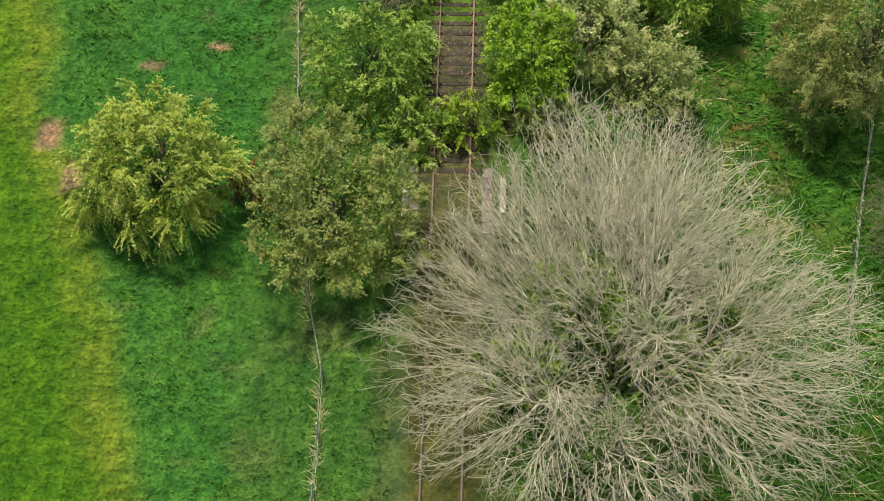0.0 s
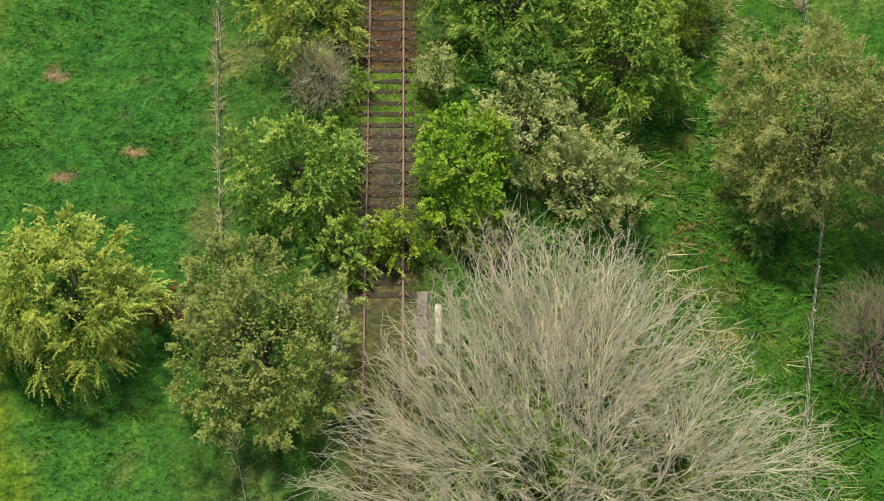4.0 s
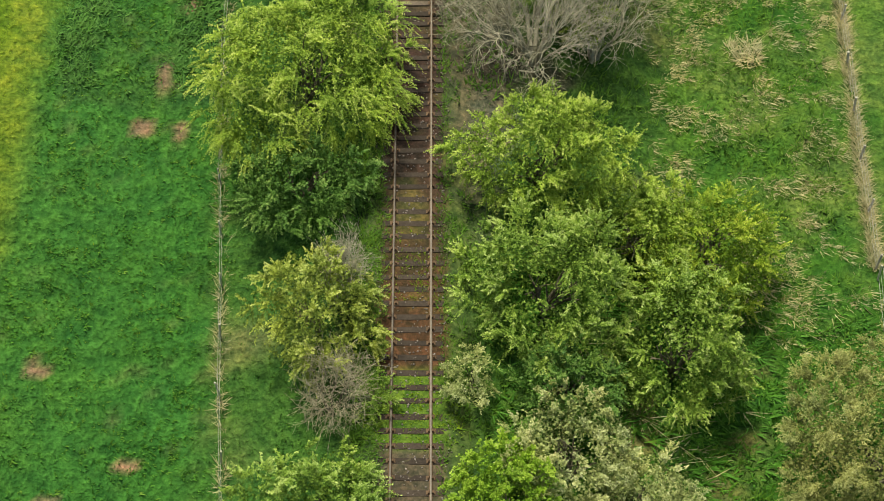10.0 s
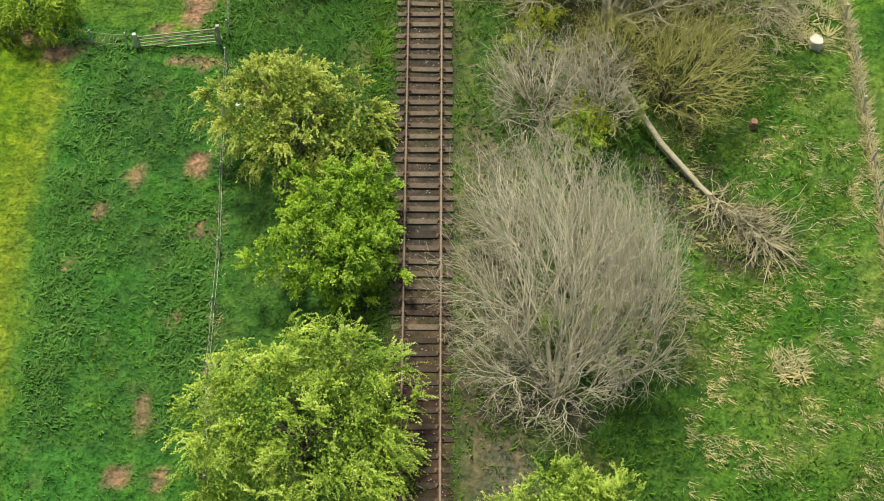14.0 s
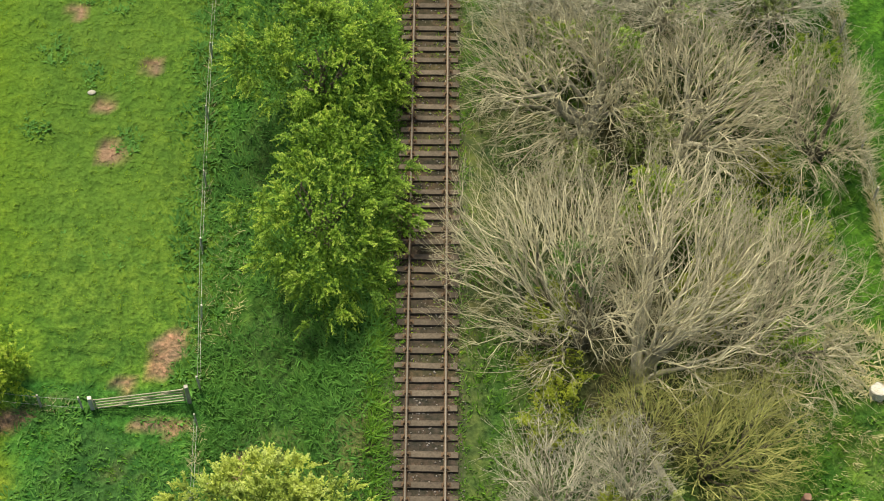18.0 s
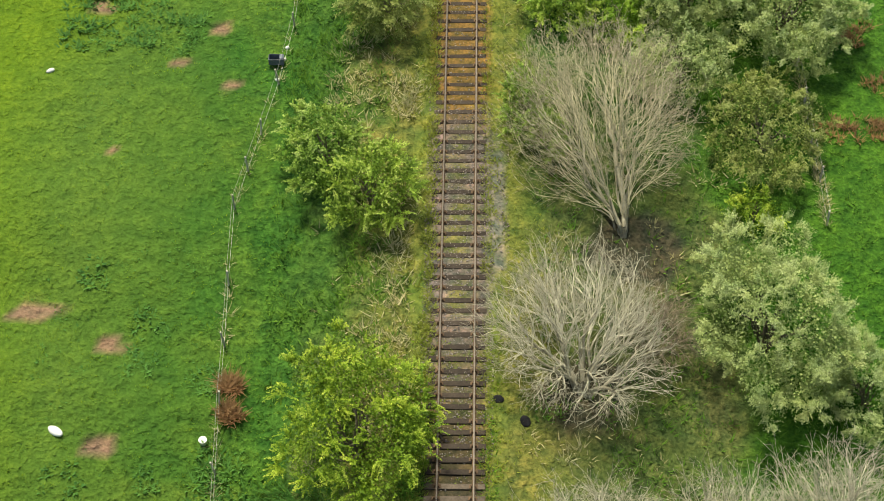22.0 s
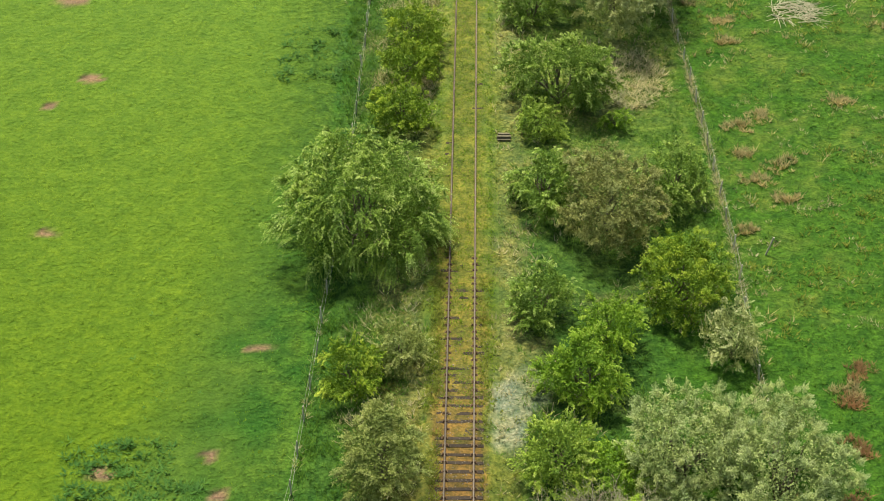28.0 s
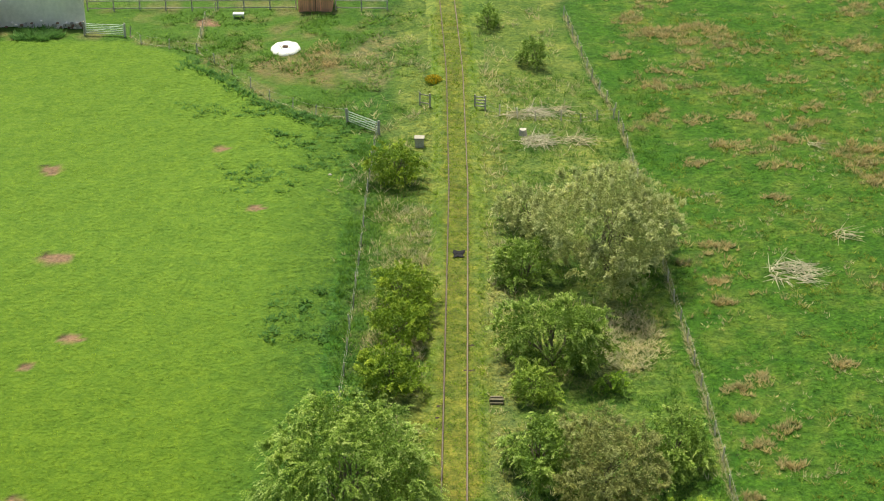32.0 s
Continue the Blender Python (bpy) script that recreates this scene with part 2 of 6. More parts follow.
# ---- building helpers ----
def lattice(x, y, seed):
    h = np.sin(x * 127.1 + y * 311.7 + seed * 74.7) * 43758.5453
    return h - np.floor(h)


def drift(x, y, scale, seed=0, octaves=3):
    """Smooth random field between 0 and 1."""
    out, amp, total = 0.0, 1.0, 0.0
    for o in range(octaves):
        u, v = x * scale * 2 ** o, y * scale * 2 ** o
        i, j = np.floor(u), np.floor(v)
        a, b = u - i, v - j
        a, b = a * a * (3 - 2 * a), b * b * (3 - 2 * b)
        s = seed + o * 17
        w = (lattice(i, j, s) * (1 - a) + lattice(i + 1, j, s) * a) * (1 - b) + (lattice(i, j + 1, s) * (1 - a) + lattice(i + 1, j + 1, s) * a) * b
        out, total, amp = out + w * amp, total + amp, amp * 0.5
    return out / total


def heights(x, y):
    x, y = np.asarray(x, float), np.asarray(y, float)
    grid = np.arange(-90, 231, 0.5)
    low_l = np.interp(y, grid, [curve(v, LEFT) for v in grid])
    low_r = np.interp(y, grid, [curve(v, RIGHT) for v in grid])
    rise = np.interp(y, grid, [curve(v, RISE) for v in grid])
    low, foot = np.where(x < 0, low_l, low_r), np.where(x < 0, 8.0, 13.0)
    u = np.clip((np.abs(x) - 2.5) / (foot - 2.5), 0, 1)
    u = u * u * (3 - 2 * u)
    return -0.27 * (1 - u) + low * u + np.where(x < 0, np.clip(-x - 9, 0, 12) * rise, 0)


def quick_mesh(name, verts, loops, counts, material, tint=None, smooth=False):
    """A mesh from arrays: vertices, vertex numbers face by face, and the corners of each face."""
    d = bpy.data.meshes.new(name)
    verts, loops, counts = np.asarray(verts, np.float32), np.asarray(loops, np.int32), np.asarray(counts, np.int32)
    d.vertices.add(len(verts))
    d.vertices.foreach_set("co", verts.ravel())
    d.loops.add(len(loops))
    d.loops.foreach_set("vertex_index", loops)
    d.polygons.add(len(counts))
    d.polygons.foreach_set("loop_start", np.concatenate([[0], np.cumsum(counts)[:-1]]).astype(np.int32))
    if smooth:
        d.polygons.foreach_set("use_smooth", np.ones(len(counts), bool))
    d.update(calc_edges=True)
    d.materials.append(material)
    if tint is not None:
        a = d.attributes.new("tint", "FLOAT_COLOR", "POINT")
        a.data.foreach_set("color", (tint if tint.shape[1] == 4 else np.concatenate([tint, np.ones((len(tint), 1))], 1)).astype(np.float32).ravel())
    return d


def grid_mesh(name, xs, ys, z, tint, material):
    nx, ny = len(xs), len(ys)
    X, Y = np.meshgrid(xs, ys)
    v = np.stack([X.ravel(), Y.ravel(), z.ravel()], 1)
    j, i = np.meshgrid(np.arange(ny - 1), np.arange(nx - 1), indexing="ij")
    a = (j * nx + i).ravel()
    f = np.stack([a, a + 1, a + 1 + nx, a + nx], 1)
    return quick_mesh(name, v, f.ravel(), np.full(len(f), 4), material, tint, True)


def part(name, data, parent, label=""):
    """Links mesh data, or a bmesh with its material, as one part under a thing or part."""
    ob = new(name, data)
    ob.parent = parent
    return tagged(ob, label)


def thing(name, x, y, z, label, category, group="", kind="", turn=0.0):
    ob = new(name)
    ob.empty_display_size = 0.3
    ob.matrix_basis = pose(x, y, z, 0, 0, turn)
    return tagged(ob, label, category, group, kind)


def from_bm(name, bm, material, smooth=False):
    d = bpy.data.meshes.new(name)
    bm.normal_update()
    bm.to_mesh(d)
    bm.free()
    d.materials.append(material)
    for p in d.polygons:
        p.use_smooth = smooth
    return d


def box(bm, size, m, bevel=0.0, jitter=0.0):
    made = bmesh.ops.create_cube(bm, size=1.0, matrix=m @ Matrix.Diagonal((*size, 1)))
    if jitter:
        for v in made["verts"]:
            v.co += Vector((random.uniform(-1, 1), random.uniform(-1, 1), random.uniform(-1, 1))) * jitter
    if bevel:
        es = list({e for v in made["verts"] for e in v.link_edges})
        bmesh.ops.bevel(bm, geom=es, offset=bevel, segments=1, affect="EDGES")


def box_mesh(name, size, material, bevel=0.01, at=(0, 0, 0), jitter=0.0):
    bm = bmesh.new()
    box(bm, size, pose(*at), bevel, jitter)
    return from_bm(name, bm, material)


def tubes(name, segs, material, sides=3, flat=False):
    """Tapered limbs: rows of start, end, start radius, end radius."""
    s = np.asarray(segs, float)
    a, b, ra, rb = s[:, :3], s[:, 3:6], s[:, 6], s[:, 7]
    d = b - a
    d /= np.maximum(np.linalg.norm(d, axis=1, keepdims=True), 1e-6)
    ref = np.where(np.abs(d[:, 2:3]) > 0.9, np.array([[1.0, 0, 0]]), np.array([[0, 0, 1.0]]))
    u = np.cross(d, ref)
    u /= np.linalg.norm(u, axis=1, keepdims=True)
    w = np.cross(d, u)
    n = len(s)
    verts = np.zeros((n, 2 * sides, 3))
    for k in range(sides):
        c, q = math.cos(2 * math.pi * k / sides), math.sin(2 * math.pi * k / sides)
        off = u * c + w * q
        verts[:, k] = a + off * ra[:, None]
        verts[:, sides + k] = b + off * rb[:, None]
    base = (np.arange(n) * 2 * sides)[:, None, None]
    f = np.array([[k, (k + 1) % sides, sides + (k + 1) % sides, sides + k] for k in range(sides)])
    loops = (base + f[None]).reshape(-1)
    return quick_mesh(name, verts.reshape(-1, 3), loops, np.full(n * sides, 4), material, None, True)


def skeleton_tree(rng, depth, first, spread, up, kids, wander=0.25):
    """Grows limbs from the origin upwards in unit size; returns rows of start, end, radii and depth."""
    out = []

    def grow(p, d, length, rad, level):
        steps = 3 if level < depth else 2
        q = p
        pts = []
        for k in range(steps):
            d = d + rng.normal(0, wander * 0.5, 3) + np.array([0, 0, up * (0.3 if level else 0)])
            d = d / np.linalg.norm(d)
            e = q + d * length / steps
            r0, r1 = rad * (1 - 0.6 * k / steps), rad * (1 - 0.6 * (k + 1) / steps)
            out.append((*q, *e, r0, r1, level))
            q = e
            pts.append((q, d, r1))
        if level >= depth:
            return
        nk = kids[min(level, len(kids) - 1)]
        for c in range(nk):
            at, dd, r1 = pts[min(int(rng.random() ** 0.7 * steps), steps - 1)] if c else pts[-1]
            side = rng.normal(0, 1, 3)
            side -= dd * (side @ dd)
            side /= np.linalg.norm(side)
            ang = rng.uniform(0.35, 1.0) * spread
            grow(at, dd * math.cos(ang) + side * math.sin(ang), length * rng.uniform(0.55, 0.85), r1 * rng.uniform(0.6, 0.9), level + 1)

    for i in range(first):
        a = 2 * math.pi * (i + rng.uniform(-0.3, 0.3)) / first
        tilt = rng.uniform(0.15, 1.0) * spread
        grow(np.zeros(3), np.array([math.cos(a) * math.sin(tilt), math.sin(a) * math.sin(tilt), math.cos(tilt)]), 0.5, 0.05, 0)
    return np.array(out)


def fan_tree(rng, tips, base, thin, gain, stems=7, foot=0.3):
    """Joins twig tips to the base by ever finer forks that bend smoothly; returns rows of start, end, radii and the share of tips carried."""
    out, total = [], len(tips)

    def bough(a, b, way, n0):
        d = b - a
        ln = float(np.linalg.norm(d)) + 1e-6
        r = max(gain * n0 ** 0.5, thin)
        end = r * (0.6 if n0 == 1 else 0.82)
        if ln < 0.35:
            out.append((*a, *b, r, end, n0 / total))
            return unit(d)
        ctrl = a + way * ln * 0.48 + rng.normal(0, 0.035 * ln, 3)
        k = 2 if ln < 1.3 else 3
        last = a
        for j in range(1, k + 1):
            u = j / k
            q = a * (1 - u) ** 2 + ctrl * 2 * u * (1 - u) + b * u * u
            out.append((*last, *q, r + (end - r) * (j - 1) / k, r + (end - r) * u, n0 / total))
            way, last = unit(q - last), q
        return way

    def gather(group, node, share):
        """Draws a limb's twigs in at its rim, so that neighbouring limbs stand apart."""
        to = unit(group - node)
        off = np.linalg.norm(to - unit(to.mean(0)), axis=1)
        return node + (group - node) * (1 - share * (off / (off.max() + 1e-6)) ** 2)[:, None]

    def grow(group, start, way):
        n = len(group)
        if n == 1:
            bough(start, group[0] + rng.normal(0, 0.26, 3), way, 1)
            return
        v = group.mean(0) - start
        reach = float(np.linalg.norm(v)) + 1e-6
        aim = unit(unit(v) * 0.66 + way * 0.34 + rng.normal(0, 0.16, 3))
        node = start + aim * reach * (rng.uniform(0.1, 0.32) if n > 6 else rng.uniform(0.3, 0.66))
        way = bough(start, node, way, n)
        k = min(n, int(rng.integers(2, 4)))
        to = unit(group - node)
        pivot = to[rng.choice(n, k, replace=False)]
        own = np.argmin(((to[:, None] - pivot[None]) ** 2).sum(2), 1)
        for j in range(k):
            sub = group[own == j]
            if len(sub):
                if total * 0.004 < len(sub) and len(sub) > 6:
                    sub = gather(sub, node, 0.05)
                grow(sub, node, unit(way + rng.normal(0, 0.2, 3)))

    to = unit(tips - base)
    pivot = to[rng.choice(total, stems, replace=False)]
    own = np.argmin(((to[:, None] - pivot[None]) ** 2).sum(2), 1)
    for j in range(stems):
        sub = tips[own == j]
        if len(sub):
            lead = unit(sub.mean(0) - base)
            grow(gather(sub, base, 0.1), base + np.array([lead[0], lead[1], 0]) * foot * rng.uniform(0.3, 1.0), unit(lead + np.array([0, 0, 0.7])))
    return np.array(out)


def bare_tree(name, label, x, y, cx, cy, top, rx, ry, twig, bark, seed, n=2600, low=0.2, inner=0.5, trunk=0.2, thin=0.008, group="leafless trees", stems=7, foot=0.3, taper=0.0):
    """A leafless tree: base at x, y; a domed crown over cx, cy with half-widths rx, ry and its top at that height over the base."""
    rng = np.random.default_rng(seed)
    z = ground_height(x, y)
    n, trunk, rx, ry = int(n * 0.68), trunk * 1.1, rx * 1.08, ry * 1.08
    d = unit(rng.normal(0, 1, (n * 3, 3)) + np.array([0, 0, 0.3]))
    lumpy = 0.76 + 0.34 * drift(d[:, 0] * 2.5 + seed, d[:, 1] * 2.5 + d[:, 2], 1.0, seed)
    zc = top * 0.38
    d[:, 0] *= 1 - taper * np.clip(d[:, 1], 0, 1)
    q = d * (lumpy * rng.uniform(inner, 1.0, n * 3) ** 0.8)[:, None] * np.array([rx, ry, top - zc]) + np.array([cx - x, cy - y, zc])
    q = q[q[:, 2] > top * low * rng.uniform(0.6, 1.4, n * 3)][:n]
    s = fan_tree(rng, q, np.array([0, 0, 0.1]), thin, 0.8 * trunk / (n / 7) ** 0.5, stems, foot)
    ends = s[s[:, 8] <= 1.5 / n]
    extra = []
    for _ in range(2):
        ends = ends[rng.random(len(ends)) < 0.75]
        a, b = ends[:, :3], ends[:, 3:6]
        u = rng.uniform(0.3, 0.9, (len(ends), 1))
        p = a * (1 - u) + b * u
        g = unit(unit(b - a) + rng.normal(0, 0.75, a.shape))
        e = p + g * rng.uniform(0.2, 0.75, (len(ends), 1))
        extra.append(np.concatenate([p, e, np.full((len(p), 1), thin * 0.8), np.full((len(p), 1), thin * 0.5), np.zeros((len(p), 1))], 1))
    thick = s[:, 8] > max(0.012, 4.5 / n)
    root = thing(name, x, y, z, label, "tree" if "tree" in name else "shrub", group)
    stem = s[thick]
    stem[:, 2] = np.where(stem[:, 2] < 0.35, -0.3, stem[:, 2])
    part("trunk", tubes("trunk", stem, bark, 6), root)
    fine = ~thick & (s[:, 8] < (1.5 / n if n > 450 else 1.0))
    if n > 450:
        part("branchwork", tubes("branchwork", s[~thick & ~fine], twig[0], 4), root)
    tagged(part("crown", tubes("crown", np.vstack([s[fine]] + extra), twig[1], 3), root, "haze of fine twigs"), "haze of fine twigs", kind="stuff")
    return root


def leaf_quads(name, pos, axis, face, length, width, material, young=None):
    """Small pointed leaves, one blade each."""
    side = np.cross(axis, face)
    side /= np.maximum(np.linalg.norm(side, axis=1, keepdims=True), 1e-6)
    L, Wd = length[:, None], width[:, None]
    low = pos + axis * L * 0.3
    v = np.stack([low + side * Wd * 0.6, pos + axis * L, low - side * Wd * 0.6], 1)
    n = len(pos)
    d = quick_mesh(name, v.reshape(-1, 3), np.arange(n * 3), np.full(n, 3), material)
    a = d.attributes.new("young", "FLOAT", "FACE")
    a.data.foreach_set("value", np.asarray(np.full(n, 0.4) if young is None else young, np.float32))
    return d


def unit(v):
    return v / np.maximum(np.linalg.norm(v, axis=-1, keepdims=True), 1e-6)


def leafy_tree(name, label, x, y, rx, ry, h, leaves, seed, dens=1.0, leaf=0.1, droop=0.2, spray=0.55, lumps=None, twigs=True, sit=0.8, category="bush", group=""):
    """A leafy bush or tree: an uneven crown of lobes, clothed in sprays of single leaves, over a trunk with limbs."""
    rng = np.random.default_rng(seed)
    z = ground_height(x, y)
    root = thing(name, x, y, z, label, category, group)
    zc = h * sit
    nl = lumps or int(9 + rx * 4)
    a = rng.uniform(0, 2 * math.pi, nl)
    el = rng.uniform(-0.55, 1.0, nl)
    dirs = np.stack([np.cos(a) * np.sqrt(np.maximum(1 - el ** 2, 0)), np.sin(a) * np.sqrt(np.maximum(1 - el ** 2, 0)), el], 1)
    ext = np.array([rx, ry, h])
    lobe_r = rng.uniform(0.2, 0.42, nl)
    lobe_c = dirs * (1 - lobe_r[:, None] * rng.uniform(0.7, 1.05, (nl, 1)))
    lobe_c = np.vstack([lobe_c, [[0, 0, 0]]])
    lobe_r = np.append(lobe_r, 0.78)
    size = rx * math.sqrt(ry * max(h, rx * 0.6))
    big = 0.75 + 0.06 * min(rx, 5)
    nc = int(15 * size / big ** 2)
    cand = nc * 5
    pick = rng.choice(len(lobe_r), cand, p=lobe_r ** 2 / np.sum(lobe_r ** 2))
    d = unit(rng.normal(0, 1, (cand, 3)) + np.array([0, 0, 0.08 if y < 84 else -0.05]))
    p = lobe_c[pick] + d * lobe_r[pick][:, None] * rng.uniform(0.8, 1.04, (cand, 1))
    deep = np.zeros(cand)
    for c, r in zip(lobe_c, lobe_r):
        deep = np.maximum(deep, 1 - np.linalg.norm(p - c, axis=1) / r)
    keep = (deep < 0.22) & (p[:, 2] * h + zc > 0.06 * h)
    p, d = p[keep][:nc], d[keep][:nc]
    # long arching shoots set with leaves burst from clump centres, outwards and sideways
    long = spray > 0.5
    grown = 1.3 if y > 84 else 1.0
    per = 42 if long else 22
    n = int((98 if long else 175) * dens * size / grown ** 1.3)
    own = rng.integers(0, len(p), n)
    p, d = p[own], d[own]
    out = unit(d / ext)
    aim = rng.normal(0, 0.5, (len(own), 3))[own % 97]
    go = unit(out * 0.8 + aim * 0.5 + rng.normal(0, 0.34, (n, 3)) + np.array([0, 0, 0.25]) - np.array([0, 0, droop]) * (0.9 - p[:, 2:3]))
    P = p * ext * 0.95 + np.array([0, 0, zc]) + rng.normal(0, 0.07, (n, 3))
    ln = spray * big * rng.uniform(0.6, 1.3, n) * (1.25 if long else 1.0)
    s = np.tile(np.linspace(0.06, 1.0, per), n)
    idx = np.repeat(np.arange(n), per)
    bend = np.array([0, 0, -1.0]) * ((0.12 + droop * 0.75) * ln[idx] * s ** 2)[:, None]
    pos = P[idx] + go[idx] * (ln[idx] * s)[:, None] + bend + rng.normal(0, 0.03 * grown, (n * per, 3)) * (1.2 - 0.75 * s)[:, None]
    ax = unit(go[idx] * 0.9 + rng.normal(0, 0.45, (n * per, 3)) - np.array([0, 0, 0.8]) * (droop * s)[:, None])
    fc = unit(out[idx] * 0.5 + rng.normal(0, 0.4, (n * per, 3)) + np.array([0, 0, 0.95]))
    fc = unit(fc - ax * np.sum(fc * ax, 1, keepdims=True))
    le = leaf * grown * (0.84 if long else 0.84) * rng.uniform(0.65, 1.3, n * per) * (1.2 - 0.45 * s)
    pos[:, 2] = np.maximum(pos[:, 2], 0.03)
    # larger overlapping leaves close under the outer clumps, toned darker to paint inner shade
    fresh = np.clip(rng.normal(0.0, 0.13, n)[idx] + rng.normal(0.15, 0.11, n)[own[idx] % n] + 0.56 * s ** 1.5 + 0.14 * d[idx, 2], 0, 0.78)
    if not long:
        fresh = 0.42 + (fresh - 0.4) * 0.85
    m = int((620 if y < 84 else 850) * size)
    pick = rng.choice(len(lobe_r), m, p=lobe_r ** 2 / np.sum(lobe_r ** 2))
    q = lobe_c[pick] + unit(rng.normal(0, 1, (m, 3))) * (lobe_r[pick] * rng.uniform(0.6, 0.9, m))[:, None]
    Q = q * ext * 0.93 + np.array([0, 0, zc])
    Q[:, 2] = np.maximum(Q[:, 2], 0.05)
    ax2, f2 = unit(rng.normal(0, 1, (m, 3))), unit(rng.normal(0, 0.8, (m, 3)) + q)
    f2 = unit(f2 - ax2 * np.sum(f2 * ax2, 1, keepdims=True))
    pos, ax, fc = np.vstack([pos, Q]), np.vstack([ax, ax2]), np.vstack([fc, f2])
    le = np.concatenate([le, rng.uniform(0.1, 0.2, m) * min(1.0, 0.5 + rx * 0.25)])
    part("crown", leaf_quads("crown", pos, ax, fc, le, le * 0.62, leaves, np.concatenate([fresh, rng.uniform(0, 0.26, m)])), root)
    if twigs:
        sk = skeleton_tree(rng, 2, 4, 0.7, 0.1, (3, 3))
        ends = sk[:, 3:6]
        sc = np.array([rx * 0.36 / np.abs(ends[:, 0]).max(), ry * 0.36 / np.abs(ends[:, 1]).max(), (zc + h * 0.35) / ends[:, 2].max()])
        sk[:, :3] *= sc
        sk[:, 3:6] *= sc
        sk[:, 6] = np.maximum(0.035 * rx * 0.55 ** sk[:, 8], 0.012)
        sk[:, 7] = sk[:, 6] * 0.7
        sk[:, 2] = np.where((sk[:, 8] == 0) & (sk[:, 2] < 0.01), -0.3, sk[:, 2])
        part("trunk", tubes("trunk", sk, BARK, 4), root)
    return root


def blades(name, x, y, z, height, spreadw, per, material, rng, width=0.03, lean=0.5, wind=(0.0, 0.0)):
    """Tufts of grass: bent three-cornered blades at the given places."""
    n = len(x) * per
    idx = np.repeat(np.arange(len(x)), per)
    a = rng.uniform(0, 2 * math.pi, n)
    rad = spreadw[idx] * np.sqrt(rng.random(n))
    bx, by = x[idx] + np.cos(a) * rad, y[idx] + np.sin(a) * rad
    base = np.stack([bx, by, z[idx] - 0.03], 1)
    out = np.stack([np.cos(a), np.sin(a), np.zeros(n)], 1) * lean + rng.normal(0, 0.25, (n, 3)) + np.array([*wind, 0.0])
    hh = height[idx] * rng.uniform(0.55, 1.2, n)
    tip = base + np.stack([out[:, 0] * hh, out[:, 1] * hh, hh], 1)
    sd = np.stack([-np.sin(a + rng.normal(0, 0.8, n)), np.cos(a), np.zeros(n)], 1) * (width * rng.uniform(0.7, 1.4, n))[:, None]
    v = np.stack([base - sd, base + sd, tip], 1)
    loops = np.arange(n * 3)
    d = quick_mesh(name, v.reshape(-1, 3), loops, np.full(n, 3), material)
    d.attributes.new("young", "FLOAT", "FACE").data.foreach_set("value", rng.uniform(0.1, 0.65, n).astype(np.float32))
    return d


def stuff(name, data, label, category):
    ob = new(name, data)
    return tagged(ob, label, category, kind="stuff")


# ---- ground ----
def near(x, y, px, py, rx, ry, seed=3, wob=0.5):
    """1 inside an uneven patch round px, py, falling to 0 outside."""
    r = np.sqrt(((x - px) / rx) ** 2 + ((y - py) / ry) ** 2) + (drift(x, y, 1.1 / max(min(rx, ry), 0.3), seed) - 0.5) * wob * 2
    return np.clip((1.15 - r) / 0.3, 0, 1)


LIME_EDGE = [(-60, -6.0), (-27, -11.4), (-22, -12.8), (-17, -14.2), (-13, -15.9), (-9, -17.7), (-2, -18.3), (6, -16.8), (15, -16.7), (34, -16.3), (37, -17.5), (60, -20.0), (80, -21.0), (92, -15.5), (110, -12.5), (150, -12.0), (230, -12.0)]
SCARS = [(-17.3, -9.9, 0.5, 0.8), (-16.0, -12.2, 0.5, 0.9), (-10.9, -3.2, 0.5, 0.35), (-14.6, 0.6, 0.5, 0.4), (-11.7, 13.1, 0.55, 0.5), (-13.6, -5.2, 0.4, 0.3)]
SCARS += [(-13.9, 25.5, 0.4, 0.35), (-12.5, 27.6, 0.35, 0.4), (-9.8, 28.4, 0.5, 0.8), (-9.5, 25.1, 0.4, 0.6), (-10.2, 20.4, 0.3, 0.4), (-14.7, 22.7, 0.35, 0.3)]
SCARS += [(-11.0, 15.9, 0.4, 0.9), (-10.2, 13.0, 0.35, 0.4), (-10.4, 38.3, 0.6, 0.8), (-10.8, 37.2, 0.5, 0.5), (-16.6, 34.3, 0.9, 0.4), (-18.3, 35.2, 1.0, 0.5)]
SCARS += [(-10.6, 34.4, 1.3, 0.3), (-7.4, 32.6, 0.5, 0.9), (-13.8, 47.8, 0.6, 0.6), (-14.4, 50.2, 0.45, 0.4), (-12.6, 52.7, 0.35, 0.3), (-12.1, 36.2, 0.5, 0.3)]
SCARS += [(-18.9, 67.9, 1.2, 0.5), (-15.2, 66.5, 0.65, 0.45), (-15.0, 61.3, 0.65, 0.4), (-16.2, 55.4, 0.4, 0.5), (-11.4, 81.9, 0.5, 0.35), (-12.1, 85.7, 0.45, 0.4)]
SCARS += [(-13.1, 88.6, 0.45, 0.3), (-16.6, 77.3, 0.4, 0.3), (-18.4, 87.0, 0.6, 0.4), (-13.9, 83.3, 0.5, 0.3), (-26.1, 126.6, 0.9, 0.5), (-28.3, 123.0, 0.5, 0.4)]
SCARS += [(-25.4, 108.2, 0.7, 0.4), (-11.3, 97.5, 0.7, 0.4), (-29.6, 138.0, 1.2, 0.9), (-33.2, 153.4, 0.9, 0.7), (-15.7, 146.7, 0.8, 0.5), (-19.7, 157.7, 0.7, 0.5), (-25.3, 187.7, 1.3, 1.2)]


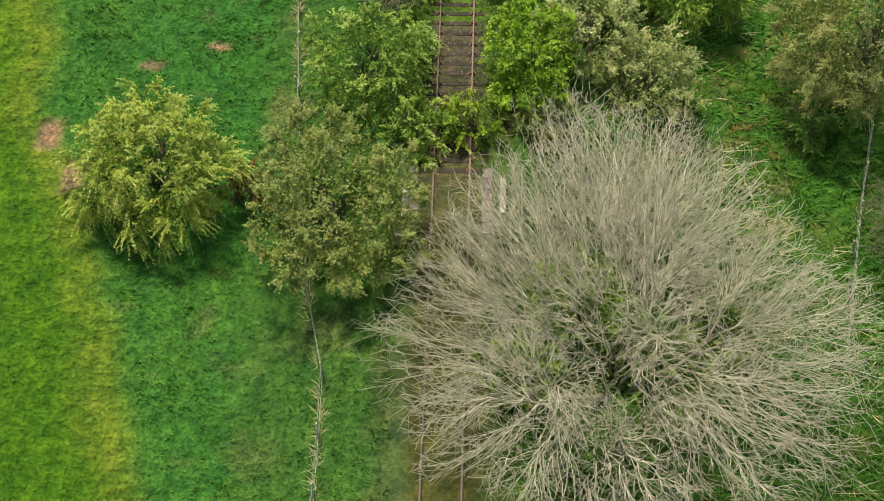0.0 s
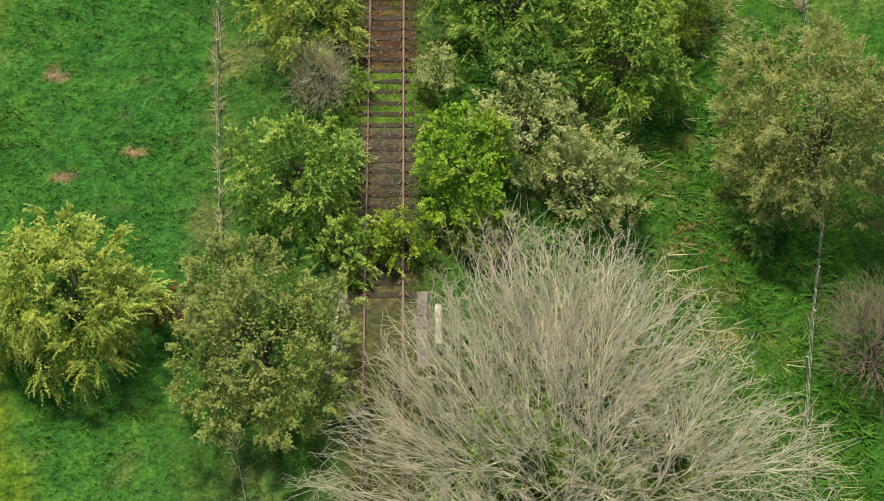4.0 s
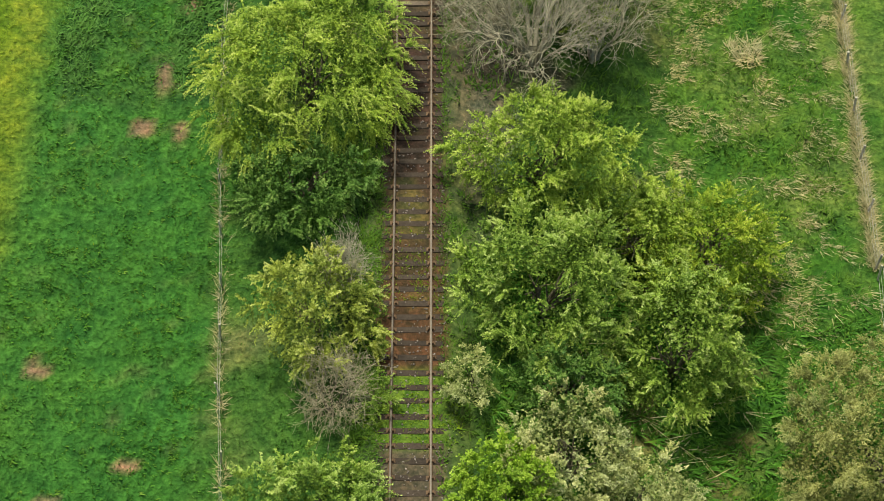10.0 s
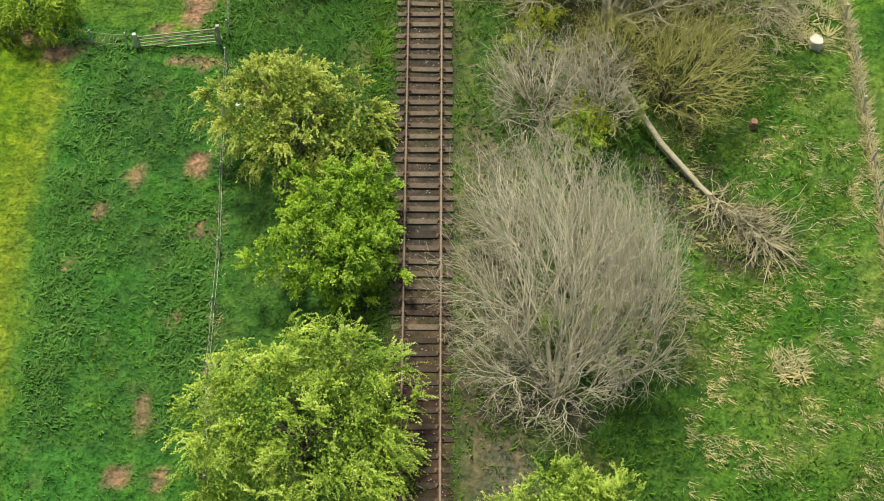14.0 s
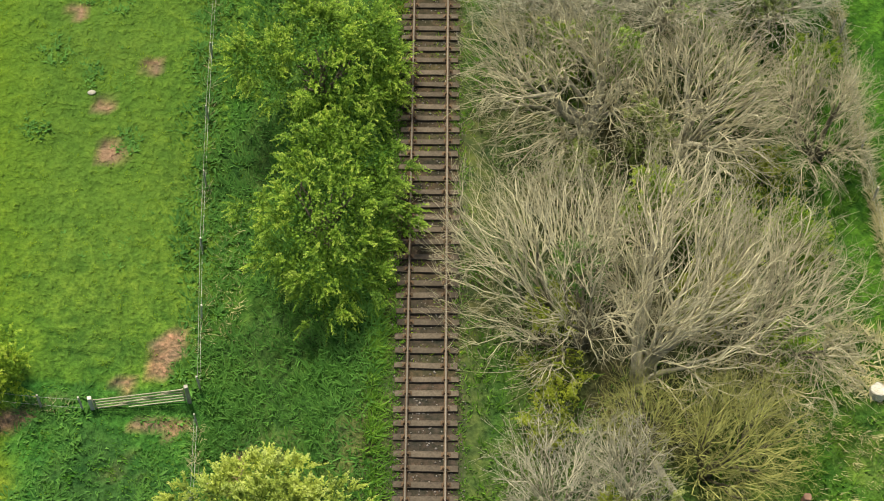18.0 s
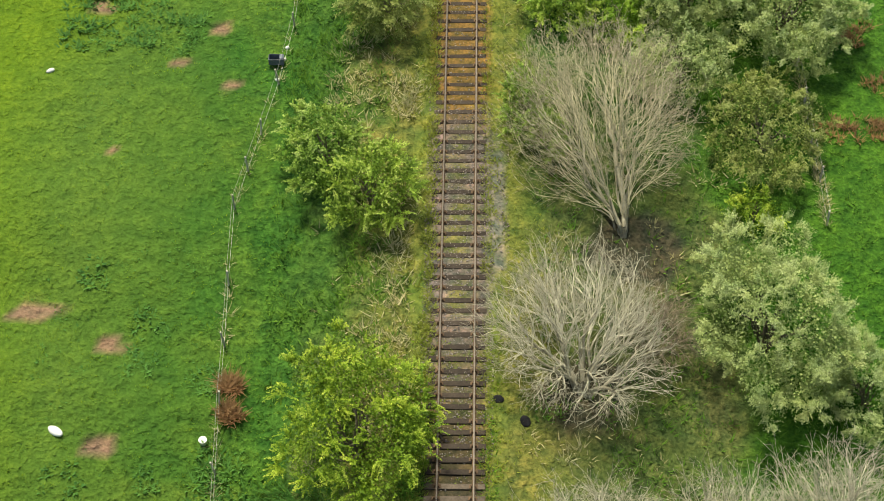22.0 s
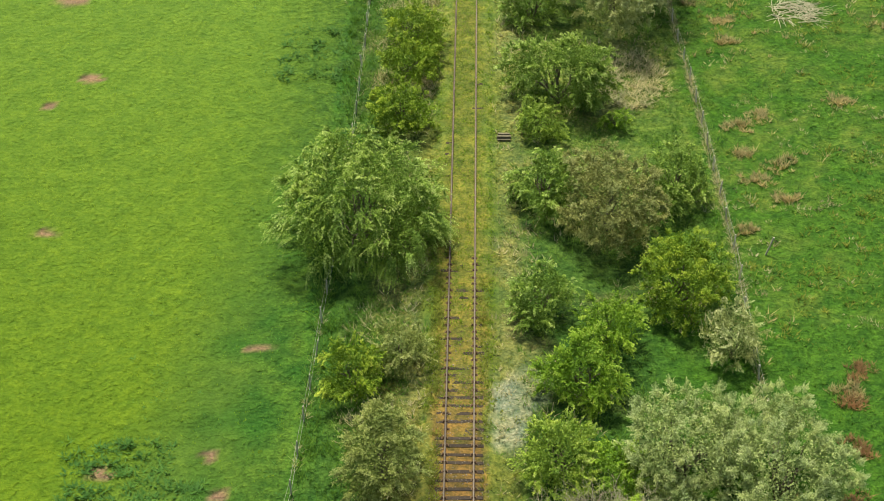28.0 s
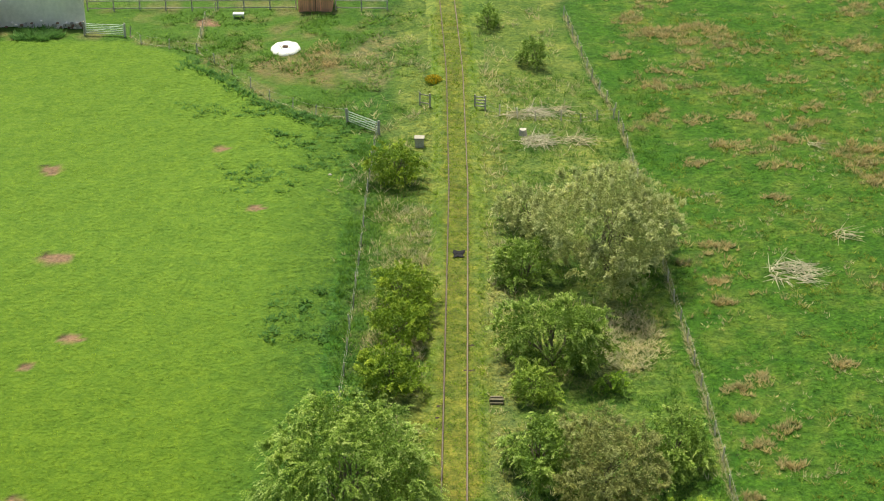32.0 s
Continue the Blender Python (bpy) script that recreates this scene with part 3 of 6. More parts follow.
def rush_drift(x, y):
    """Where dead rushes grow in drifts across the wet pasture."""
    m = drift(x * 0.6 + y * 0.3, y * 0.9 - x * 0.25, 0.27, 82, 4)
    ragged = np.clip((drift(x, y, 0.9, 85) - 0.36) * 5, 0, 1)
    return np.clip((m - 0.53) * 6, 0, 1) * ragged * np.clip((y - 132) / 14, 0, 1) * np.clip((x - 14.5) / 2, 0, 1)


def ground_tint(x, y):
    """Colour of turf, moss, soil and litter over the whole place, with trackside shade painted in."""
    n1, n2, n3 = drift(x, y, 0.12, 1), drift(x, y, 0.45, 5), drift(x, y, 1.3, 9)

    def mixin(c, rgb, f):
        return c + (np.array(rgb) - c) * np.clip(f, 0, 1)[:, None]

    c = np.tile(np.array([0.048, 0.15, 0.018]), (len(x), 1))
    c = mixin(c, (0.11, 0.22, 0.03), (n1 - 0.35) * 2.0)
    c = mixin(c, (0.045, 0.125, 0.025), (n2 - 0.55) * 3.0)
    left = x < 0
    far = np.clip((y - 36) / 4, 0, 1)
    c = mixin(c, (0.042, 0.175, 0.032), np.where(left & (y < 36), 0.45 + 0.5 * n2, 0))
    c = mixin(c, (0.112, 0.2, 0.028), np.where(left & (x < -9), far * (0.75 + 0.3 * (n2 - 0.5)), 0))
    edge = np.interp(y, [p[0] for p in LIME_EDGE], [p[1] for p in LIME_EDGE]) + (n2 - 0.5) * 1.6
    soft = np.where(y < 36, 1.0, 5.0)
    lime = np.clip((edge - x) / soft + 0.5, 0, 1)
    deep = np.clip((14 - y) / 30, 0, 1)[:, None]
    meadow = np.array([0.13, 0.23, 0.014]) * (1 - deep) + np.array([0.065, 0.165, 0.009]) * deep
    distant = np.clip((y - 90) / 50, 0, 1)[:, None]
    meadow = meadow * (1 - distant) + np.array([0.145, 0.265, 0.032]) * distant
    c = c + (meadow - c) * np.where(left, lime, 0)[:, None]
    paddock = left & (x < -3) & (y > np.interp(x, [-32, -25, -20, -17, -12.5, -9.8, -7], [183, 178, 172, 168, 165, 164.4, 162]))
    c = mixin(c, (0.07, 0.17, 0.026), np.where(paddock, 0.75, 0))
    c = mixin(c, (0.2, 0.21, 0.08), np.where(paddock, (n2 - 0.5) * 4.0, 0))
    c = mixin(c, (0.21, 0.265, 0.035), np.where(left & (y < 36), np.clip(1 - np.abs(x - edge + 0.6) / 1.5, 0, 1) * (0.1 + 0.9 * n3), 0))
    # the lane of rough herbs on the low side of the hedge
    c = mixin(c, (0.045, 0.12, 0.03), np.where(left & (x > edge + 1) & (y > 14) & (y < 35), (n2 - 0.3) * 2.5, 0))
    c = mixin(c, (0.2, 0.19, 0.09), np.where(left & (x > edge) & (y < 36), (n3 - 0.7) * 2.5, 0))
    # slopes of the bank
    bank = np.clip((np.abs(x) - 2.0) / 0.6, 0, 1) * np.clip((13 - x) / 2.5 + (n2 - 0.5) * 2, 0, 1) * np.clip((x + 8.6) / 1.2 + (n3 - 0.4) * 2, 0, 1)
    c = mixin(c, (0.06, 0.14, 0.026), bank * 0.7)
    c = mixin(c, (0.17, 0.18, 0.07), bank * np.clip((n2 - 0.54) * 2.6, 0, 0.8))
    c = mixin(c, (0.032, 0.095, 0.018), np.where((x > -9.5) & (x < -2) & (y > 34) & (y < 54), 0.12 + (n2 - 0.4) * 1.8, 0))
    c = mixin(c, (0.04, 0.14, 0.018), np.where((x > -19) & (x < -7) & (y > 60), np.clip((x + 17) / 6, 0, 1) * (0.25 + (n2 - 0.3) * 1.6) * np.clip((140 - y) / 40, 0.25, 1), 0))
    right = np.clip((x - 11.0) / 2 + (n3 - 0.5) * 1.5, 0, 1)
    yw = y + (n2 - 0.5) * 7
    c = mixin(c, (0.13, 0.21, 0.045), right * np.clip((yw - 5) / 3, 0, 1) * np.clip((38 - yw) / 3, 0, 1) * np.clip((n2 - 0.35) * 3.0, 0, 0.9))
    c = mixin(c, (0.055, 0.155, 0.015), right * np.where(y > 20, np.clip((yw - 38) / 4, 0, 1), np.clip((6 - yw) / 4, 0, 1)) * 0.8)
    c = mixin(c, (0.13, 0.21, 0.035), right * np.where(y > 100, np.clip((n2 - 0.36) * 3, 0, 0.9) * np.clip((n3 - 0.3) * 3, 0, 1), 0))
    c = mixin(c, (0.24, 0.2, 0.08), rush_drift(x, y) * 0.6)
    wire = np.interp(y, [73, 107, 136, 165, 190], [17.1, 16.4, 15.2, 13.7, 10.3])
    c = mixin(c, (0.22, 0.28, 0.07), np.clip((x + 6.5) / 1.2, 0, 1) * np.clip((wire - x) / 1.6 + (n3 - 0.5) * 1.5, 0, 1) * np.clip((y - 100) / 30, 0, 1) * (0.4 + (n2 - 0.3) * 1.2))
    c = mixin(c, (0.04, 0.13, 0.02), np.clip((x - 3) / 3, 0, 1) * np.clip((6 - y) / 4, 0, 1) * (0.5 + (n2 - 0.4)))
    c = mixin(c, (0.19, 0.19, 0.07), np.where((x > 5) & (x < 17) & (y < 6), (drift(x * 0.6 + y * 0.5, y - x * 0.6, 0.55, 57) - 0.56) * 4, 0))
    # mossy yellow verge along the track
    moss = np.clip((np.where(y > 100, 3.8, 3.8) - np.abs(x)) / 1.2, 0, 1) * np.clip((y - 54) / 8, 0, 1) * np.clip((175 - y) / 60, 0, 1)
    c = mixin(c, (0.2, 0.21, 0.05), moss * np.where(y > 95, 0.1 + n2 * 0.8, 0.35 + n2 * 0.9))
    c = mixin(c, (0.2, 0.2, 0.06), np.clip((-1.8 - x) / 0.6, 0, 1) * np.clip((x + 5.8) / 1.5, 0, 1) * np.clip((y - 55) / 4, 0, 1) * np.clip((103 - y) / 4, 0, 1) * np.clip(0.3 + (n2 - 0.35) * 1.8, 0, 0.9))
    for px, py, rx, ry in ((2.9, 104.0, 1.0, 7.0), (3.3, 96.0, 1.2, 4.0), (3.0, 118.0, 0.9, 8.0), (3.4, 132.0, 1.2, 7.0), (-3.6, 103.0, 1.3, 6.0), (-2.8, 95.0, 0.8, 4.0), (11.2, 127.5, 2.6, 4.5)):
        c = mixin(c, (0.27, 0.29, 0.11), near(x, y, px, py, rx, ry, 15, 0.8) * (0.2 + 0.5 * n2))
    c = mixin(c, (0.21, 0.21, 0.055), np.clip((x - 1.7) / 0.6, 0, 1) * np.clip((6.4 - x) / 2, 0, 1) * np.clip((y - 54) / 4, 0, 1) * np.clip((74 - y) / 5, 0, 1) * (0.45 + 0.6 * n2))
    c = mixin(c, (0.13, 0.14, 0.055), near(x, y, 8.0, 67.0, 4.5, 13.0, 16, 0.6) * (0.3 + 0.7 * n2))
    c = mixin(c, (0.17, 0.145, 0.115), near(x, y, 2.9, 19.0, 1.7, 11.0, 14, 0.3) * 0.85)
    # shade of the crowding trees, painted into the ground colour along the track
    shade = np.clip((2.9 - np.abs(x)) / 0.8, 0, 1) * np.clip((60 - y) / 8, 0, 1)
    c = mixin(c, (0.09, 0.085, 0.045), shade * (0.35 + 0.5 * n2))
    c = mixin(c, (0.34, 0.37, 0.29), near(x, y, 2.6, 91.6, 0.95, 3.4, 4) * (0.25 + 0.8 * n3))
    c = mixin(c, (0.3, 0.33, 0.25), near(x, y, 3.6, 93.8, 1.1, 2.4, 6) * 0.4)
    c = mixin(c, (0.23, 0.21, 0.19), near(x, y, 1.75, 73.8, 0.42, 4.2, 8) * 0.9)
    # darker brown and olive ground under the bare trees
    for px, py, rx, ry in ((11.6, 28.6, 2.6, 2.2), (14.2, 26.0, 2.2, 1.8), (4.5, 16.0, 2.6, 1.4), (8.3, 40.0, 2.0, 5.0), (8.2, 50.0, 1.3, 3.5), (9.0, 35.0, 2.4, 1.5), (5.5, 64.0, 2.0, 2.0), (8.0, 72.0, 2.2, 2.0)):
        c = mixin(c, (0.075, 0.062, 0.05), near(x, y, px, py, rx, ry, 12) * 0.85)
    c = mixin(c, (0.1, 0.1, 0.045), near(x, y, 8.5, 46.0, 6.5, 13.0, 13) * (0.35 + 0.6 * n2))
    # bare soil scars, each with a small darker patch at its far left edge
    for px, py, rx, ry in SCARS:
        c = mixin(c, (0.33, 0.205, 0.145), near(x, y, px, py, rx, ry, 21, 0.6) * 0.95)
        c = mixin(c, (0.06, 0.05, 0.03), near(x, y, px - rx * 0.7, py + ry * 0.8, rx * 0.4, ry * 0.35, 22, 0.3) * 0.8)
    c = mixin(c, (0.26, 0.2, 0.1), near(x, y, -14.5, 176.5, 4.2, 4.5, 31) * n3 * 1.3)
    c = mixin(c, (0.26, 0.23, 0.12), near(x, y, -8.5, 178.0, 2.6, 7.0, 33) * n3 * 1.2)
    return c * 0.66


def axis_steps(lo, hi, step, far):
    return np.concatenate([-np.array(far[::-1], float) + lo, np.arange(lo, hi + 1e-6, step), np.array(far, float) + hi])


gx = axis_steps(-46, 46, 0.46, (4, 12, 30, 80, 250, 900))
gy = axis_steps(-46, 206, 0.46, (4, 12, 30, 80, 250, 900))
GX, GY = np.meshgrid(gx, gy)
GX, GY = GX.ravel(), GY.ravel()
GZ = heights(GX, np.clip(GY, -80, 220))
GZ = GZ - 0.3 * np.clip((2.1 - np.abs(GX - np.interp(GY, [150, 175, 200, 240], [0, -0.5, -1.7, -4.5]))) / 0.35, 0, 1)
hum = (drift(GX, GY, 0.5, 40) - 0.5) * 0.3 + (drift(GX, GY, 1.6, 41, 2) - 0.5) * 0.16
GZ = GZ + hum * np.clip((np.abs(GX) - 1.9) / 2, 0, 1)
even = np.clip((-9.5 - GX) / 3, 0, 1) * np.clip((GY - 38) / 8, 0, 1) * 0.5
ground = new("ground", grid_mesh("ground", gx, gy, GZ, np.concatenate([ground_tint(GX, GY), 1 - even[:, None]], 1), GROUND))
tagged(ground, "grazed green fields and rough grassy railway bank", "ground", kind="structure")


def on_ground(x, y):
    x, y = np.asarray(x, float), np.asarray(y, float)
    return heights(x, y) + ((drift(x, y, 0.5, 40) - 0.5) * 0.3 + (drift(x, y, 1.6, 41, 2) - 0.5) * 0.16) * np.clip((np.abs(x) - 1.9) / 2, 0, 1)


# ---- railway track ----
BEND = [(-60, 0.0), (150, 0.0), (175, -0.5), (200, -1.7), (240, -4.5)]


def track_x(y):
    return float(np.interp(y, [p[0] for p in BEND], [p[1] for p in BEND]))


def bed_level(y):
    """Ballast sinks between the sleepers where it has been lost, and turf covers it further on."""
    y = np.asarray(y, float)
    return np.interp(y, [-20, -4, 8, 14, 22, 36, 56, 64, 70, 84, 100, 128, 140, 240], [-0.17, -0.165, -0.17, -0.19, -0.24, -0.255, -0.25, -0.2, -0.175, -0.17, -0.165, -0.155, -0.125, -0.12])


def bed_tint(x, y):
    n2, n3 = drift(x, y, 0.6, 51), drift(x, y, 2.2, 52)
    ys = [-20, -8, -7, -3.5, -3, -0.2, 0.4, 4, 5, 10, 18, 22, 36, 44, 56, 62, 68, 78, 80, 90, 94, 104, 116, 240]
    reds = [0.09, 0.09, 0.1, 0.1, 0.1, 0.1, 0.11, 0.1, 0.085, 0.062, 0.06, 0.07, 0.07, 0.065, 0.075, 0.16, 0.21, 0.21, 0.22, 0.23, 0.23, 0.22, 0.18, 0.16]
    greens = [0.1, 0.08, 0.085, 0.085, 0.18, 0.18, 0.055, 0.054, 0.058, 0.038, 0.038, 0.056, 0.055, 0.05, 0.058, 0.125, 0.17, 0.17, 0.135, 0.15, 0.19, 0.22, 0.21, 0.21]
    blues = [0.03, 0.05, 0.06, 0.06, 0.025, 0.025, 0.03, 0.03, 0.03, 0.03, 0.033, 0.05, 0.045, 0.037, 0.038, 0.06, 0.165, 0.165, 0.045, 0.05, 0.05, 0.045, 0.04, 0.045]
    c = np.stack([np.interp(y, ys, v) for v in (reds, greens, blues)], 1)
    c = c + (np.array([0.17, 0.18, 0.04]) - c) * (np.clip((n2 - 0.58) * 4, 0, 0.8) * np.where(y > 20, 1, 0.45))[:, None]
    side = np.clip((np.abs(x) - 1.18) / 0.35 + (n2 - 0.5) * (1 + 3 * np.clip((y - 85) / 15, 0, 1)) + 0.35 * np.clip((y - 95) / 30, 0, 1), 0, 1)[:, None]
    c = c * (0.42 + 0.36 * n3)[:, None]
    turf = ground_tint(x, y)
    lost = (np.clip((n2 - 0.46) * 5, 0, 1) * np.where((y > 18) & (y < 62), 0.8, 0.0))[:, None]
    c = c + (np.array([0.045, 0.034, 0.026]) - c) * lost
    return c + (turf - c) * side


bx = np.array([-2.3, -1.95, -1.6, -1.35, -1.1, -0.85, -0.6, -0.3, 0, 0.3, 0.6, 0.85, 1.1, 1.35, 1.6, 1.95, 2.3])
by = np.arange(-30, 236, 0.12)
BX, BY = np.meshgrid(bx, by)
BX, BY = BX.ravel(), BY.ravel()
BZ = bed_level(BY) + (drift(BX, BY, 2.5, 61, 2) - 0.5) * 0.05
edge = np.clip((np.abs(BX) - 1.55) / 0.7, 0, 1)
BZ = BZ * (1 - edge) + (-0.36) * edge
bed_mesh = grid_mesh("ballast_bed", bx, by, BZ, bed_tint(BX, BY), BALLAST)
co = np.stack([BX + np.interp(BY, [p[0] for p in BEND], [p[1] for p in BEND]), BY, BZ], 1).astype(np.float32)
bed_mesh.vertices.foreach_set("co", co.ravel())
tagged(new("ballast_bed", bed_mesh), "dark mossy stone ballast under the railway track", "ballast", kind="structure")

track = thing("railway_track", 0, 0, 0, "disused single railway track with rusty rails and old timber sleepers", "railway track")


def rail_mesh(side):
    """Bullhead rail section swept along the line."""
    prof = [(-0.03, 0.0), (0.03, 0.0), (0.035, -0.04), (0.012, -0.055), (0.012, -0.11), (0.065, -0.125), (0.065, -0.145), (-0.065, -0.145), (-0.065, -0.125), (-0.012, -0.11), (-0.012, -0.055), (-0.035, -0.04)]
    ys = np.concatenate([np.arange(-30, 150, 6.0), np.arange(150, 237, 3.0)])
    k = len(prof)
    v = [(track_x(y) + side * 0.75 + a, y, b) for y in ys for a, b in prof]
    f = [(j * k + i, j * k + (i + 1) % k, (j + 1) * k + (i + 1) % k, (j + 1) * k + i) for j in range(len(ys) - 1) for i in range(k)]
    d = bpy.data.meshes.new("rail")
    d.from_pydata(v, [], f)
    d.materials.append(RAIL_TOP)
    d.materials.append(RUST)
    for i, p in enumerate(d.polygons):
        p.material_index = 0 if i % k == 0 else 1
    d.update()
    return d


for side in (-1, 1):
    part("rail", rail_mesh(side), track, "rusty rail with a dull worn running edge")


def sleeper_mesh(seed, material):
    random.seed(seed)
    bm = bmesh.new()
    box(bm, (2.48, 0.25, 0.14), pose(0, 0, -0.215), 0.012, 0.012)
    return from_bm("sleeper", bm, material)


def chair_mesh():
    bm = bmesh.new()
    box(bm, (0.36, 0.17, 0.035), pose(0, 0, -0.128), 0.01)
    for s in (-1, 1):
        box(bm, (0.07, 0.12, 0.09), pose(s * 0.075, 0, -0.075, 0, s * 18, 0), 0.015)
    return from_bm("chair", bm, RUST)


SLEEPERS, CHAIR = [sleeper_mesh(s, SLEEPER) for s in range(7)], chair_mesh()
DRY_SLEEPERS = [sleeper_mesh(s, DRY_SLEEPER) for s in range(7)]
random.seed(5)
for i in range(298):
    y = -12.0 + i * 0.632 + random.uniform(-0.05, 0.05)
    if y > 172:
        break
    s = part("sleeper", random.choice(DRY_SLEEPERS if 21 + random.uniform(-4, 4) < y < 59 + random.uniform(-3, 3) else SLEEPERS), track)
    sunk = -0.03 * min(max((y - 86) / 12, 0), 1) * random.uniform(0.7, 1.3)
    s.matrix_basis = pose(track_x(y) + random.uniform(-0.04, 0.05), y, random.uniform(-0.012, 0.004) + sunk, random.uniform(-2, 2), random.uniform(-0.4, 0.4), random.uniform(-1.3, 1.3))
    if y < 106:
        for side in (-1, 1):
            c = part("chair", CHAIR, s)
            c.matrix_basis = pose(side * 0.75, 0, 0)


def stones():
    rng = np.random.default_rng(8)
    n = 6600
    y = np.concatenate([rng.uniform(-10, 98, 4000), rng.uniform(60, 80, 2600)])
    x = rng.uniform(-1.55, 1.55, n)
    loose = rng.random(n) < 0.12
    x = np.where(loose & (y > 66) & (y < 80), rng.uniform(1.3, 2.3, n), x)
    z = bed_level(y) + np.where(np.abs(x) > 1.55, -0.06, 0.0)
    r = rng.uniform(0.025, 0.055, n)
    base = np.array([[1, 0, 0], [-1, 0, 0], [0, 1, 0], [0, -1, 0], [0, 0, 0.8], [0, 0, -0.8]], float)
    v = base[None] * r[:, None, None] * rng.uniform(0.6, 1.4, (n, 6, 1)) + np.stack([x, y, z + 0.01], 1)[:, None]
    f = np.array([[0, 2, 4], [2, 1, 4], [1, 3, 4], [3, 0, 4], [2, 0, 5], [1, 2, 5], [3, 1, 5], [0, 3, 5]])
    loops = (np.arange(n)[:, None, None] * 6 + f[None]).ravel()
    return quick_mesh("ballast_stones", v.reshape(-1, 3), loops, np.full(n * 8, 3), STONE)


stuff("ballast_stones", stones(), "loose grey-brown ballast stones between the sleepers", "stones")


# ---- leafless trees ----
bare_tree("ash_tree", "huge leafless pale-grey tree with a fan of fine twigs", 6.4, -22.0, 6.7, -20.3, 7.1, 10.4, 11.6, TWIG_SILVER, PALE_BARK, 11, 9500, 0.1, 0.35, 0.12, 0.0115, stems=12, foot=1.1, taper=0.38)
bare_tree("ash_tree", "leafless grey many-stemmed tree beside the rails", 5.3, 16.0, 4.9, 20.4, 6.6, 4.9, 8.0, TWIG_GREY, PALE_BARK, 12, 3800, 0.2, 0.4, 0.12)
bare_tree("ash_tree", "leafless grey tree behind a lime-green hawthorn", 8.0, 17.4, 8.2, 21.4, 6.0, 3.2, 6.0, TWIG_GREY, PALE_BARK, 31, 1800, 0.2, 0.4, 0.1)
bare_tree("ash_tree", "leafless tan tree leaning over the rails", 6.2, 37.4, 4.5, 40.2, 6.9, 5.1, 6.4, TWIG_TAN, BARK, 13, 2100, 0.05, 0.35, 0.16)
bare_tree("ash_tree", "leafless tan tree with thick forked trunks low on the bank", 8.3, 36.4, 10.6, 40.6, 7.2, 5.0, 7.0, TWIG_TAN, PALE_BARK, 14, 2000, 0.08, 0.35, 0.2)
bare_tree("ash_tree", "leafless tan tree drooping over the meadow edge", 13.4, 38.4, 14.6, 39.6, 5.8, 4.6, 6.6, TWIG_TAN, BARK, 32, 1900, 0.1, 0.35, 0.15)
bare_tree("ash_tree", "leafless greyish tree over the rails", 7.0, 48.4, 5.0, 49.0, 7.0, 4.8, 5.8, TWIG_TAN, PALE_BARK, 15, 1900, 0.15, 0.35, 0.2)
bare_tree("ash_tree", "leafless tan spreading tree on the low ground", 11.0, 48.6, 12.0, 49.4, 7.0, 5.0, 5.8, TWIG_TAN, PALE_BARK, 16, 1800, 0.15, 0.35, 0.2)
bare_tree("ash_tree", "leafless tan tree at the meadow fence", 17.0, 48.6, 16.8, 49.2, 5.6, 3.6, 5.0, TWIG_TAN, BARK, 33, 1400, 0.15, 0.35, 0.13)
bare_tree("ash_tree", "leafless silvery tree beside the rails", 5.6, 54.0, 5.1, 54.2, 6.2, 4.3, 4.3, TWIG_SILVER, PALE_BARK, 17, 2300, 0.12, 0.32, 0.15)
bare_tree("ash_tree", "leafless silvery tree in a row on the low ground", 10.6, 55.2, 10.8, 55.4, 6.9, 4.3, 4.6, TWIG_SILVER, PALE_BARK, 18, 2000, 0.12, 0.32, 0.16)
bare_tree("ash_tree", "leafless silvery wide tree on the low ground", 15.8, 56.0, 15.6, 56.6, 6.9, 4.4, 4.8, TWIG_SILVER, PALE_BARK, 34, 2000, 0.12, 0.32, 0.16)
bare_tree("thorn_tree", "small leafless grey tree by a fallen trunk", 7.8, 31.0, 7.4, 31.8, 4.4, 2.6, 2.8, TWIG_GREY, PALE_BARK, 19, 700, 0.1, 0.3, 0.1)
bare_tree("thorn_tree", "low leafless grey thicket beside the rails", 5.0, 29.6, 4.7, 30.8, 3.6, 3.1, 4.0, TWIG_GREY, BARK, 41, 900, 0.08, 0.3, 0.07)
bare_tree("thorn_tree", "leafless greenish-grey brush beside a fallen trunk", 8.6, 33.8, 8.4, 34.4, 4.2, 2.6, 2.4, TWIG_MOSS, BARK, 42, 700, 0.1, 0.3, 0.08)
bare_tree("willow_tree", "mossy yellow-green leafless tree on the low ground", 10.8, 33.0, 12.6, 34.0, 5.2, 3.3, 4.0, TWIG_MOSS, BARK, 20, 1500, 0.06, 0.35, 0.13)
bare_tree("ash_tree", "leafless pale tree with a rounded crown beside the verge", 5.4, 63.6, 5.1, 65.6, 5.6, 4.7, 5.2, TWIG_SILVER, PALE_BARK, 21, 1900, 0.12, 0.45, 0.15)
bare_tree("ash_tree", "leafless olive-tan tree on the bank", 7.6, 72.4, 6.2, 78.6, 6.4, 5.5, 6.6, TWIG_TAN, PALE_BARK, 22, 2600, 0.12, 0.4, 0.11)
bare_tree("bare_shrub", "leafless brown shrub beside the rails", -3.0, -1.7, -2.9, -1.2, 3.1, 1.8, 2.3, TWIG_TAN, BARK, 23, 600, 0.15, 0.35, 0.05, 0.008)
bare_tree("bare_shrub", "leafless purplish-grey shrub at the bank foot", 19.6, -13.4, 19.6, -13.0, 4.4, 2.8, 3.4, TWIG_BROWN, BARK, 24, 1100, 0.15, 0.35, 0.1, 0.008)
